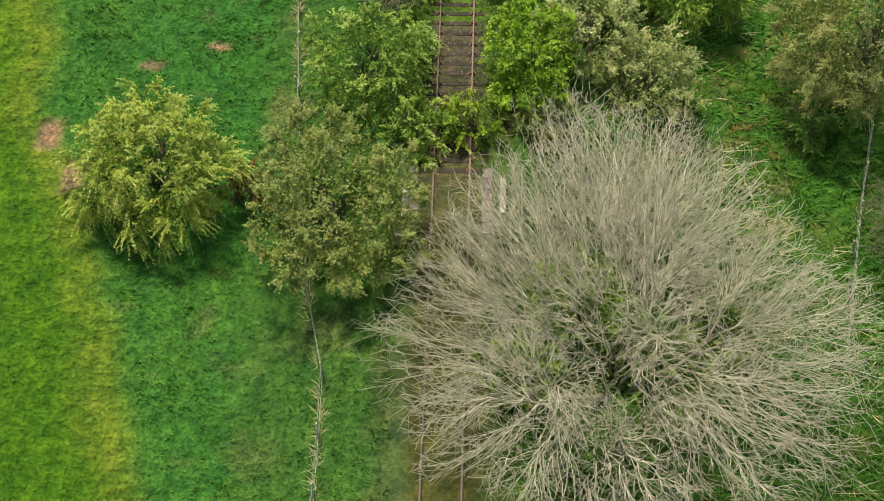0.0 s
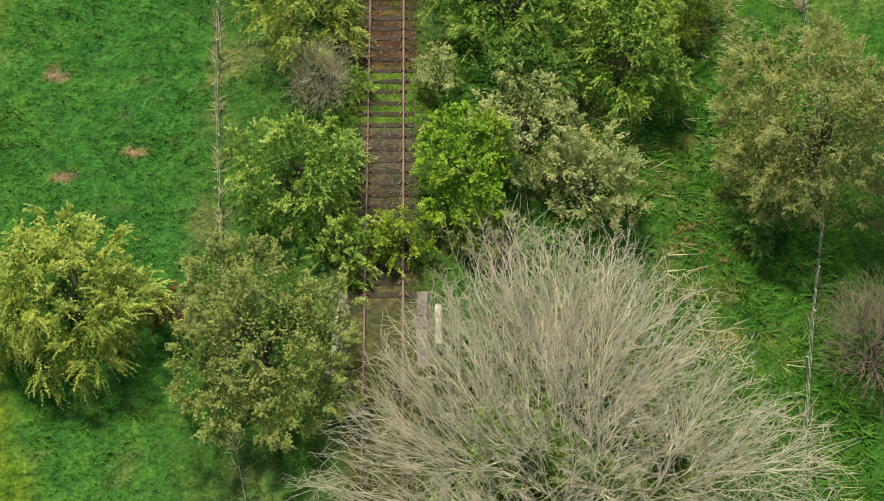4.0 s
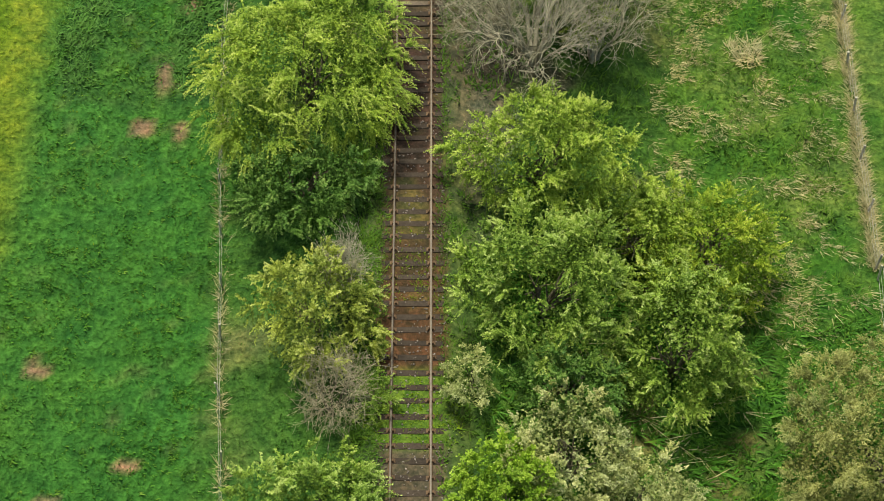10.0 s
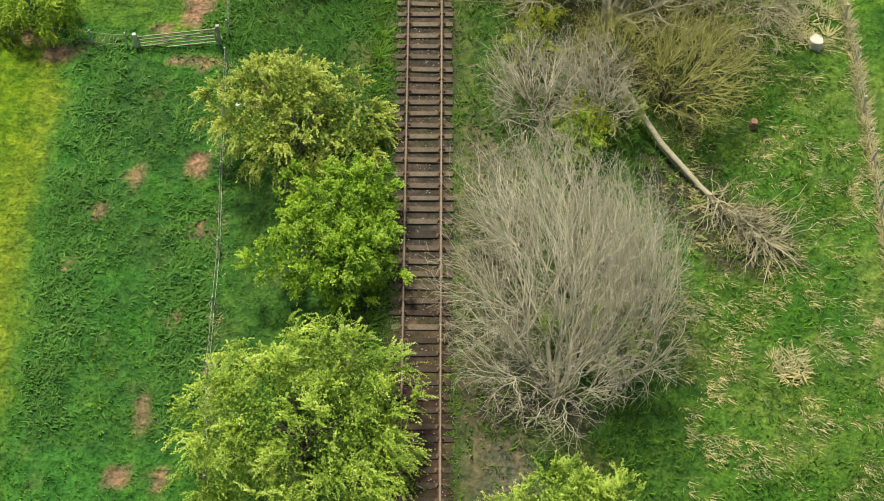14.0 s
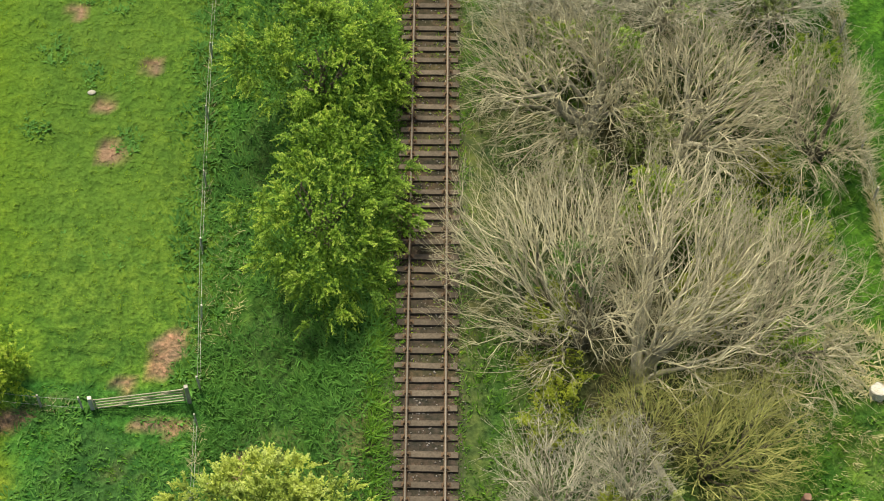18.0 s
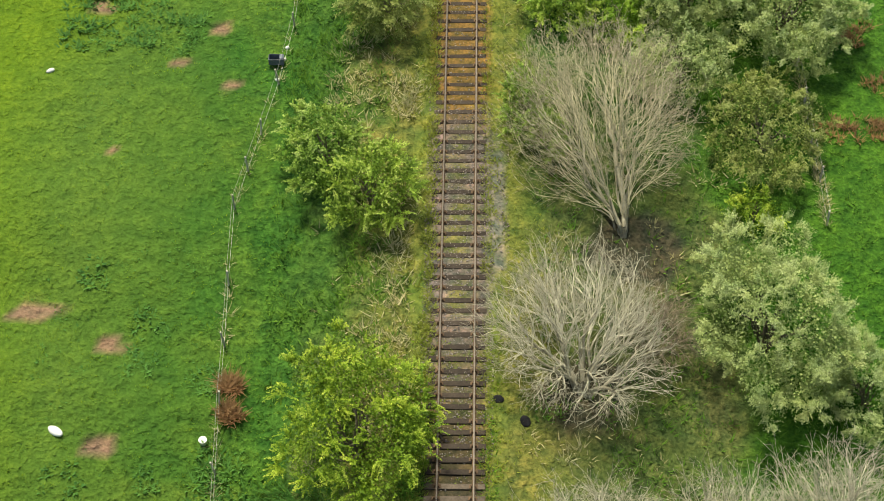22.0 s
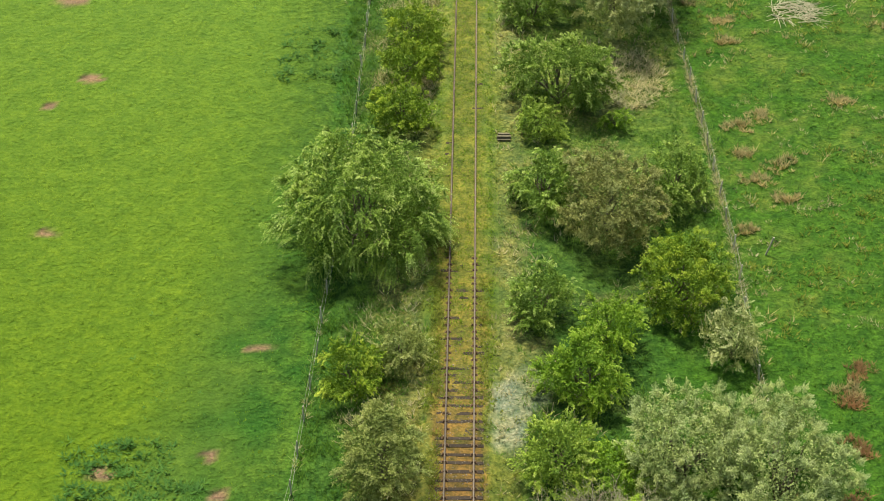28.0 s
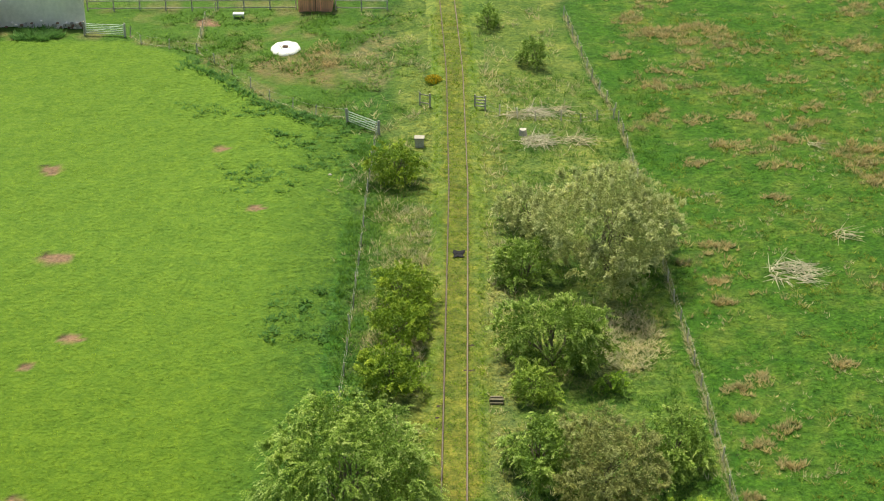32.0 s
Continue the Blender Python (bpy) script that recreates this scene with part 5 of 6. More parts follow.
tufts("nettles", "dark green nettles and docks", "nettles", 10, 4200, (-16, -8.6, 15, 36), 0.2, 0.26, 7, M["nettle"], lambda x, y: np.clip((drift(x, y, 0.5, 78) - 0.4) * 3, 0, 1) * np.where((x > -11.2) | (x < edge_of(y) + 2.6), 1.0, 0.15), 0.05, 1.4)
tufts("field_grass", "green pasture grass", "grass", 11, 9000, (15, 34, 60, 190), 0.16, 0.22, 5, M["grass"], patchy(0.3, 79, 0.3, 2.0), 0.04, 0.8)
tufts("field_grass", "yellowish tufted pasture grass", "grass", 12, 5200, (17, 40, 100, 192), 0.2, 0.2, 8, M["straw"], patchy(0.5, 80, 0.55, 6.0), 0.035, 1.0)
tufts("tussock_grass", "yellow-green tussocks dotted over the wet pasture", "grass", 27, 7000, (17, 42, 98, 192), 0.22, 0.22, 9, M["mossgrass"], patchy(0.4, 81, 0.48, 5.0), 0.04, 0.9)
tufts("field_grass", "close-cropped bright pasture", "grass", 13, 11000, (-36, -8, 70, 192), 0.09, 0.2, 5, M["lime"], None, 0.03, 0.8)


rng0 = np.random.default_rng(33)
ty = np.concatenate([rng0.uniform(92, 190, 6500), rng0.uniform(-3.2, -0.2, 260), rng0.uniform(-12, -6, 300), rng0.uniform(3.2, 6.5, 160), rng0.uniform(36, 66, 700)])
tx = rng0.uniform(-1.9, 1.9, len(ty)) + np.interp(ty, [p[0] for p in BEND], [p[1] for p in BEND])
for tone, n, lo, hi in (("grass", 2600, -12, 62), ("mossgrass", 2200, 54, 104)):
    ey = rng0.uniform(lo, hi, n)
    ex = (1.12 + np.abs(rng0.normal(0, 0.3, n))) * rng0.choice([-1, -1, 1], n)
    ok = drift(ex * 2, ey, 0.5, 91) > 0.36
    ex, ey = ex[ok], ey[ok]
    stuff("edge_growth", blades("edge_growth", ex, ey, bed_level(ey), rng0.uniform(0.12, 0.24, len(ex)), np.full(len(ex), 0.16), 7, M[tone], rng0, 0.026, 0.9), "low growth creeping over the sleeper ends", "grass")
stuff("track_grass", blades("track_grass", tx, ty, bed_level(ty), rng0.uniform(0.07, 0.16, len(tx)), np.full(len(tx), 0.14), 5, M["lime"], rng0, 0.028, 0.9), "mossy grass growing over the sleepers", "grass")


def patch(name, label, category, x, y, rx, ry, n, height, material, seed, per=8, width=0.06, lean=1.0, group="", spot=0.2, heads=0, kind="", loose=0.6):
    """One plant patch as a thing of its own, standing on the ground."""
    rng = np.random.default_rng(seed)
    a, r = rng.uniform(0, 2 * math.pi, n), np.sqrt(rng.random(n))
    px, py = np.cos(a) * r * rx, np.sin(a) * r * ry
    if heads:
        hx, hy = rng.uniform(-1, 1, heads) * rx, rng.uniform(-1, 1, heads) * ry
        own = rng.integers(0, heads, n)
        px, py = px * loose + hx[own] * (1.3 - loose), py * loose + hy[own] * (1.3 - loose)
    z0 = float(on_ground([x], [y])[0])
    pz = on_ground(px + x, py + y) - z0
    ob = new(name, blades(name, px, py, pz, height * rng.uniform(0.6, 1.2, n), np.full(n, spot), per, material, rng, width, lean))
    ob.matrix_basis = pose(x, y, z0)
    return tagged(ob, label, category, group, kind)


for i, (x, y, rx, ry, n) in enumerate(((-17.5, 88.2, 2.4, 1.2, 150), (-15.0, 85.4, 1.6, 1.3, 110), (-18.6, 85.0, 1.2, 1.0, 70), (-10.6, 130.5, 2.2, 3.2, 190), (-10.6, 156.0, 2.4, 2.0, 110), (-16.0, 152.0, 3.0, 2.2, 110), (-13.0, 160.0, 3.4, 1.6, 110), (-20.5, 166.0, 3.4, 1.3, 90))):
    patch("nettle_patch", "dark green patch of nettles in the pasture", "nettles", x, y, rx, ry, int(n * 0.95), 0.22, M["nettle"], 300 + i, 8, 0.05, 1.3, "nettle patches", 0.2, 60, "stuff", 0.15)
for i, (x, y, r) in enumerate(((-16.5, 59.4, 0.7), (-16.2, 57.0, 0.6), (-14.4, 56.4, 0.6), (-16.8, 53.4, 0.7), (-14.0, 65.6, 0.6), (-13.6, 67.5, 0.7), (-15.2, 52.0, 0.4), (-13.4, 48.4, 0.5), (-11.0, 65.0, 0.5), (-13.0, 60.0, 0.4), (-17.2, 48.8, 0.5), (-16.4, 70.0, 0.5))):
    patch("dock_plant", "dark green dock plants in grazed grass", "weed", x, y, r * 1.3, r * 1.8, 18, 0.16, M["nettle"], 330 + i, 9, 0.06, 1.5, "dock plants", 0.12)
RUSHES = [(-9.9, 64.7, 0.4), (-9.7, 63.3, 0.45), (20.8, 94.5, 0.7), (21.4, 90.2, 0.8), (19.7, 86.1, 0.8), (20.9, 82.6, 0.8), (18.3, 79.8, 0.9), (19.7, 79.7, 0.9), (19.6, 122.6, 0.9), (20.6, 113.5, 0.8), (18.7, 115.1, 0.8), (17.6, 109.5, 0.6)]
RUSHES += [(21.9, 96.3, 0.8), (21.0, 94.0, 0.7), (18.8, 133.0, 0.8), (15.3, 179.9, 1.2), (20.0, 186.0, 1.6), (24.0, 187.6, 1.7), (27.6, 181.6, 1.6), (30.2, 174.6, 1.3), (20.9, 165.4, 1.2), (22.5, 159.5, 1.3), (26.3, 156.2, 1.2), (19.9, 156.1, 0.9)]
RUSHES += [(19.7, 141.3, 0.9), (18.5, 136.4, 0.9), (18.3, 121.7, 0.9), (18.8, 118.2, 0.7), (20.3, 117.0, 0.9), (25.3, 149.9, 0.9), (35.0, 180.9, 1.4), (19.0, 175.8, 1.2), (31.1, 168.0, 1.1), (25.5, 124.9, 0.8), (24.8, 166.0, 1.0), (28.6, 161.0, 1.0), (17.5, 172.0, 1.0), (22.0, 178.0, 1.3)]
for i, (x, y, r) in enumerate(RUSHES):
    patch("rush_clump", "rust-brown clump of dead rushes in wet pasture" if i > 1 else "dense brown tussock beside the wire fence", "rushes", x, y, r * (1.3 if i > 1 else 1.0), r * 1.0, int(16 + 20 * r) if i > 1 else 40, 0.32 if i > 1 else 0.5, M["bracken"] if y < 98 and i != 2 and i < 14 else M["rush"], 360 + i, 14, 0.03, 0.9, "rush clumps", 0.11, 5 if i > 1 else 0)
patch("dry_grass_heap", "heap of bleached dry grass in the meadow", "grass", 15.4, 19.6, 0.8, 0.7, 26, 0.35, M["straw"], 410, 12, 0.04, 1.4, kind="stuff")
patch("dry_grass_heap", "bleached fern and bramble heap on the low ground", "grass", 17.9, 38.6, 1.6, 1.8, 60, 0.45, M["straw"], 411, 12, 0.04, 1.4, kind="stuff")
patch("bramble_heap", "pale dead grass and bramble beside the fence", "bramble", 11.4, 127.5, 2.6, 4.0, 260, 0.4, M["straw"], 414, 12, 0.03, 1.4, kind="stuff")
patch("reed_grass", "long pale grass at the foot of the fence", "grass", -8.3, 41.5, 0.8, 3.6, 40, 0.34, M["straw"], 415, 8, 0.014, 1.0, kind="stuff")
patch("bramble_heap", "low red-brown brambles on the bank", "bramble", 13.8, -6.8, 1.6, 1.6, 60, 0.2, M["bracken"], 416, 10, 0.02, 1.2, kind="stuff")


# ---- fences ----
def fence(name, label, line, every, height, wires, seed, thick=0.05, fuzz=0.0, group="wire fences"):
    rng = np.random.default_rng(seed)
    x0, y0 = line[0]
    z0 = ground_height(x0, y0)
    root = thing(name, x0, y0, z0, label, "fence", group)
    post = []
    for (ax, ay), (bx1, by1) in zip(line, line[1:]):
        n = max(1, round(math.hypot(bx1 - ax, by1 - ay) / every))
        post += [(ax + (bx1 - ax) * k / n, ay + (by1 - ay) * k / n) for k in range(n)]
    post.append(line[-1])
    shape = []
    for k in range(3):
        bm = bmesh.new()
        bmesh.ops.create_cone(bm, cap_ends=True, segments=7, radius1=thick, radius2=thick * 0.85, depth=height + 0.35, matrix=pose(0, 0, height / 2 - 0.175, 0, 0, 17 * k))
        shape.append(from_bm("post", bm, POST))
    tops = []
    for px, py in post:
        gz = float(on_ground([px], [py])[0])
        o = part("post", shape[int(rng.integers(3))], root)
        lean = rng.normal(0, 3, 2)
        o.matrix_basis = pose(px - x0, py - y0, gz - z0, lean[0], lean[1], rng.uniform(0, 360))
        tops.append((px - x0, py - y0, gz - z0))
    for k in range(wires):
        hz = height * (0.92 - 0.75 * k / max(wires - 1, 1))
        segs = []
        for a, b in zip(tops, tops[1:]):
            m = [(a[i] + b[i]) / 2 for i in range(3)]
            segs.append((a[0], a[1], a[2] + hz, m[0], m[1], m[2] + hz - 0.04, 0.007, 0.007))
            segs.append((m[0], m[1], m[2] + hz - 0.04, b[0], b[1], b[2] + hz, 0.007, 0.007))
        part("wire", tubes("wire", segs, WIRE, 4), root)
    if fuzz:
        t = np.array(tops)
        n = int(len(t) * every * fuzz)
        i = rng.integers(0, len(t) - 1, n)
        u = rng.random(n)[:, None]
        q = t[i] * (1 - u) + t[i + 1] * u + rng.normal(0, 0.07, (n, 3)) * np.array([1, 1, 0])
        tagged(part("dead_grass", blades("dead_grass", q[:, 0], q[:, 1], q[:, 2], np.full(n, height * (0.4 if fuzz > 20 else 0.3)), np.full(n, 0.12), 6, M["straw"], rng, 0.022 if fuzz > 20 else 0.014, 1.1), root, "bleached grass caught in the wires"), kind="stuff")
    return root


fence("wire_fence", "low wire fence beside the lane below the bank", [(-4.6, -30.0), (-4.7, -22.1), (-5.6, -18.0), (-6.4, -12.0), (-7.0, -5.9), (-7.5, 0.0), (-7.8, 5.2), (-8.2, 10.4), (-8.6, 18.0), (-8.6, 24.0), (-8.8, 28.0), (-9.1, 34.6)], 2.8, 1.05, 2, 1, 0.045, 7.0)
fence("wire_fence", "grassed-up wire fence along the pasture", [(-9.1, 36.2), (-9.6, 43.0), (-9.9, 50.0), (-10.0, 53.5), (-10.2, 60.6), (-10.4, 69.9), (-10.5, 74.2), (-9.6, 78.7), (-9.0, 82.0), (-8.5, 86.0), (-8.2, 94.2), (-8.0, 100.0), (-7.6, 108.0), (-7.3, 125.5), (-7.2, 137.6), (-7.2, 150.0), (-7.0, 160.8)], 2.9, 1.05, 2, 2, 0.05, 2.5)
fence("wire_fence", "old wire fence at the foot of the wooded bank", [(16.0, -19.0), (16.6, -15.9), (17.5, -11.2), (18.5, -6.8), (19.4, 0.0), (19.8, 7.0)], 3.0, 1.1, 3, 3, 0.05, 1.5)
fence("wire_fence", "wire fence choked with bleached grass beside the meadow", [(19.8, 7.6), (19.9, 13.4), (20.2, 21.8), (20.3, 30.4), (20.2, 36.0), (19.8, 41.0), (19.2, 49.0), (18.6, 58.0)], 2.8, 1.0, 3, 4, 0.06, 26.0)
fence("wire_fence", "wire fence between the bank and the wet pasture", [(17.1, 73.8), (16.8, 84.0), (16.4, 95.6), (16.4, 107.7), (16.1, 116.3), (15.8, 124.6), (15.2, 136.0), (14.6, 150.0), (13.8, 164.6)], 2.9, 1.05, 2, 5, 0.055, 13.0)
fence("wire_fence", "wire fence running on beside the curve", [(13.5, 166.2), (12.1, 174.4), (10.3, 190.7)], 2.9, 1.05, 2, 6, 0.06, 11.0)
fence("wire_fence", "cross fence of dark posts over the bank", [(13.4, 165.2), (10.5, 164.2), (8.8, 164.3), (6.6, 164.0), (3.5, 164.9), (2.3, 166.0)], 1.7, 1.0, 3, 7, 0.06, 2.0)
fence("wire_fence", "overgrown wire fence round the shed paddock", [(-32.0, 184.2), (-30.6, 182.2), (-24.9, 179.8), (-20.9, 174.3), (-16.8, 168.1), (-12.5, 165.1), (-9.8, 164.4)], 3.0, 1.0, 2, 8, 0.05, 5.0)
fence("wire_fence", "low field-boundary fence under a hawthorn", [(-22.0, 35.0), (-18.6, 34.9), (-16.8, 35.1), (-15.2, 35.0), (-13.6, 35.0)], 1.7, 0.9, 2, 9, 0.05, 2.0)


fence("wire_fence", "old wire fence branching through the paddock", [(-24.9, 179.9), (-25.1, 184.0), (-25.3, 188.3), (-24.6, 191.0)], 2.8, 1.0, 2, 10, 0.05, 8.0)


def rail_fence(name, label, ax, ay, bx1, by1, every, height, rails, material, tops=0.09):
    z0 = ground_height(ax, ay)
    root = thing(name, ax, ay, z0, label, "fence", "wooden fences")
    n = max(1, round(math.hypot(bx1 - ax, by1 - ay) / every))
    ang = math.degrees(math.atan2(by1 - ay, bx1 - ax))
    for k in range(n + 1):
        px, py = ax + (bx1 - ax) * k / n, ay + (by1 - ay) * k / n
        o = part("post", box_mesh("post", (0.12, 0.12, height + 0.4), material, 0.012, (0, 0, height / 2 - 0.1)), root)
        o.matrix_basis = pose(px - ax, py - ay, ground_height(px, py) - z0, 0, 0, ang)
    ln = math.hypot(bx1 - ax, by1 - ay)
    for r in range(rails):
        o = part("rail", box_mesh("rail", (ln, 0.045, 0.1), material, 0.008), root)
        o.matrix_basis = pose((bx1 - ax) / 2, (by1 - ay) / 2, height * (0.92 - 0.7 * r / max(rails - 1, 1)), 0, 0, ang)
    return root


rail_fence("wooden_fence", "grey post-and-rail fence behind the shed", -37.5, 191.2, -16.6, 191.9, 2.6, 1.1, 2, POST)
rail_fence("wooden_fence", "grey post-and-rail fence beside the track", -12.6, 191.9, -7.4, 191.8, 2.6, 1.1, 2, POST)
rail_fence("wooden_stile", "weathered pale stile posts beside the rails", 1.35, 166.4, 2.25, 166.2, 0.8, 1.2, 4, MASONRY)
rail_fence("wooden_stile", "weathered pale post stub with a rail beside the track", -3.5, 167.2, -2.6, 166.8, 0.9, 1.1, 2, MASONRY)


def gate(name, label, ax, ay, bx1, by1, height, bars, material, brace=True):
    """A field gate between two posts."""
    z0 = min(ground_height(ax, ay), ground_height(bx1, by1))
    ang, ln = math.degrees(math.atan2(by1 - ay, bx1 - ax)), math.hypot(bx1 - ax, by1 - ay)
    root = thing(name, ax, ay, z0, label, "gate", turn=ang)
    for px in (-0.12, ln + 0.12):
        part("gate_post", box_mesh("gate_post", (0.16, 0.16, height + 0.6), POST, 0.015, (px, 0, height / 2 - 0.1)), root)
    for px in (0.03, ln - 0.03):
        part("stile", box_mesh("stile", (0.06, 0.06, height - 0.1), material, 0.008, (px, 0, height / 2 + 0.08)), root)
    for k in range(bars):
        part("bar", box_mesh("bar", (ln - 0.06, 0.04, 0.06), material, 0.008, (ln / 2, 0, 0.18 + (height - 0.22) * k / (bars - 1))), root)
    if brace:
        bm = bmesh.new()
        box(bm, (math.hypot(ln, height) * 0.93, 0.03, 0.06), pose(ln / 2, 0.04, height / 2 + 0.06, 0, -math.degrees(math.atan2(height - 0.2, ln)), 0), 0.006)
        part("brace", from_bm("brace", bm, material), root)
    return root


gate("field_gate", "weathered timber five-bar gate in the lane fence", -13.1, 35.1, -9.6, 35.6, 1.1, 5, PALE_BARK)
gate("metal_gate", "pale green galvanised field gate beside a wall", -36.4, 184.5, -32.6, 184.1, 1.15, 6, GALV)
gate("metal_gate", "silvery galvanised gate into the shed paddock", -9.6, 163.6, -6.9, 161.2, 1.1, 5, GALV)

# ---- bridge parapets under the great bare tree ----
deck = thing("bridge_deck", 0, -13.6, -0.3, "pinkish-grey stone slabs of a small bridge deck beside the rails", "bridge deck")
random.seed(21)
for px in (-1.55, 1.5):
    for k in range(6):
        part("slab", box_mesh("slab", (0.42, 0.58, 0.1), DECK, 0.012, (px + random.uniform(-0.03, 0.03), -1.5 + 0.6 * k, 0.12), 0.012), deck)
for px, py, ln, lab in ((-1.86, -14.1, 2.7, "pale coping beam on a low bridge wall, half hidden by twigs"), (2.13, -13.6, 1.9, "pale timber-topped bridge wall beside the rails")):
    root = thing("bridge_parapet", px, py, -0.3, lab, "parapet", "bridge parapets")
    part("wall", box_mesh("wall", (0.26, ln, 0.75), RENDER, 0.02, (0, 0, 0.0)), root)
    for k in range(3):
        part("coping_stone", box_mesh("coping_stone", (0.22, ln / 3 - 0.015, 0.12), MASONRY, 0.015, (0, -ln / 2 + ln / 3 * (k + 0.5), 0.44), 0.006), root)
    if px < 0:
        part("end_pillar", box_mesh("end_pillar", (0.5, 0.42, 1.0), MASONRY, 0.03, (-0.12, -ln / 2 - 0.25, 0.05)), root)

# ---- fallen tree, brushwood and stumps ----
def fallen_tree():
    rng = np.random.default_rng(77)
    root = thing("fallen_tree", 10.4, 30.4, ground_height(10.4, 30.4), "fallen bleached tree trunk with splayed bare branches", "tree")
    line = [(-1.6, 2.4, 0.9), (0.2, 0.1, 0.5), (1.9, -1.9, 0.38), (3.2, -3.4, 0.32), (4.8, -4.9, 0.3)]
    z0 = ground_height(10.4, 30.4)

    def lift(p):
        return (p[0], p[1], ground_height(10.4 + p[0], 30.4 + p[1]) - z0 + p[2])
    pts = [lift(p) for p in line]
    part("trunk", tubes("trunk", [(*a, *b, 0.17 - 0.02 * i, 0.15 - 0.02 * i) for i, (a, b) in enumerate(zip(pts, pts[1:]))], PALE_BARK, 8), root)
    segs = []
    for k in range(210):
        u = rng.uniform(0.3, 1.0) ** 0.5
        i = min(int(u * 4), 3)
        f = u * 4 - i
        p = np.array(pts[i]) * (1 - f) + np.array(pts[i + 1]) * f
        d = np.array([rng.uniform(-0.2, 1.0), rng.uniform(-1.1, 0.1), rng.uniform(-0.05, 0.5)]) + rng.normal(0, 0.3, 3)
        ln = rng.uniform(0.8, 3.0)
        r = rng.uniform(0.015, 0.05)
        for s in range(4):
            d = unit(d + rng.normal(0, 0.25, 3) - np.array([0, 0, 0.12]))
            q = p + d * ln / 4
            q[2] = max(q[2], float(heights(q[0] + 10.4, q[1] + 30.4)) - z0 + 0.05)
            segs.append((*p, *q, r * (1 - s / 5), r * (1 - (s + 1) / 5)))
            if s:
                e = q + unit(d + rng.normal(0, 0.6, 3)) * rng.uniform(0.2, 0.6)
                segs.append((*q, *e, r * 0.5, 0.008))
            p = q
    part("crown", tubes("crown", segs, TWIG_TAN[1], 4), root)


fallen_tree()


def brush_heap(x, y, rx, ry, n, seed, label):
    rng = np.random.default_rng(seed)
    root = thing("brushwood_heap", x, y, ground_height(x, y), label, "brushwood")
    segs = []
    for k in range(n):
        a, r = rng.uniform(0, 6.28), math.sqrt(rng.random())
        p = np.array([math.cos(a) * r * rx, math.sin(a) * r * ry, 0.05 + 0.5 * (1 - r) * rng.random()])
        d = unit(np.array([0.7, -0.5, 0.05]) + rng.normal(0, 0.8, 3) * np.array([1, 1, 0.3]))
        q = p + d * rng.uniform(0.6, 2.0)
        q[2] = max(q[2], 0.05)
        segs.append((*p, *q, rng.uniform(0.012, 0.04), 0.008))
    part("brushwood", tubes("brushwood", segs, (TWIG_TAN if n < 130 else TWIG_GREY)[0], 4), root)


for bx0, by0, ra, rb, nn, lab in ((6.3, 165.6, 1.6, 0.9, 130, "tangle of dead grey bramble stems beside the cross fence"), (4.4, 165.0, 0.7, 0.5, 40, "small tangle of dead grey stems beside the stile"), (6.2, 159.6, 1.5, 1.0, 130, "mound of dead pinkish-grey bramble stems on the bank"), (8.8, 166.6, 0.9, 0.6, 50, "clump of dead grey stems by the fence corner"), (9.6, 160.2, 1.2, 0.9, 70, "loose dead bramble stems beside a sallow")):
    brush_heap(bx0, by0, ra, rb, nn, int(by0 * 10), lab)
brush_heap(24.4, 137.4, 1.9, 1.7, 190, 501, "heap of cut grey branches lying in the pasture")
brush_heap(29.0, 143.5, 0.9, 0.6, 30, 502, "small heap of grey sticks in the pasture")


def stump(x, y, r, h, label, material=POST):
    rng = np.random.default_rng(int(x * 10 + y * 7) % 9999)
    root = thing("tree_stump", x, y, float(on_ground([x], [y])[0]), label, "stump")
    bm = bmesh.new()
    bmesh.ops.create_cone(bm, cap_ends=True, segments=11, radius1=r * 1.3, radius2=r, depth=h + 0.2, matrix=pose(0, 0, h / 2 - 0.1))
    for v in bm.verts:
        v.co += Vector(rng.normal(0, r * 0.1, 3))
    part("stump", from_bm("stump", bm, material), root)


brush_heap(29.6, 160.0, 0.35, 0.3, 9, 503, "small bleached dead branch standing among rushes")
stump(15.05, 32.2, 0.16, 0.45, "splintered tan tree stump in the meadow", SOIL)
stump(18.4, 36.9, 0.3, 0.35, "pale sawn stump in the meadow")
stump(5.4, 161.0, 0.3, 0.5, "bleached stump on the bank", POST)


stick = thing("marker_post", 18.3, 107.2, float(on_ground([18.3], [107.2])[0]), "leaning pale timber post standing alone in the pasture", "post")
part("post", box_mesh("post", (0.09, 0.09, 1.5), MASONRY, 0.012, (0, 0, 0.6), 0.006), stick).matrix_basis = pose(0, 0, 0, 6, 14, 20)
part("cap", box_mesh("cap", (0.11, 0.11, 0.03), POST, 0.006, (0, 0, 1.36)), stick).matrix_basis = pose(0, 0, 0, 6, 14, 20)


# ---- small things in the pasture ----
def lathe(name, prof, material, segs=18):
    bm = bmesh.new()
    rings = []
    for r, z in prof:
        rings.append([bm.verts.new((r * math.cos(2 * math.pi * k / segs), r * math.sin(2 * math.pi * k / segs), z)) for k in range(segs)])
    for a, b in zip(rings, rings[1:]):
        for k in range(segs):
            bm.faces.new((a[k], a[(k + 1) % segs], b[(k + 1) % segs], b[k]))
    bm.faces.new(rings[0][::-1])
    bm.faces.new(rings[-1])
    return from_bm(name, bm, material, True)


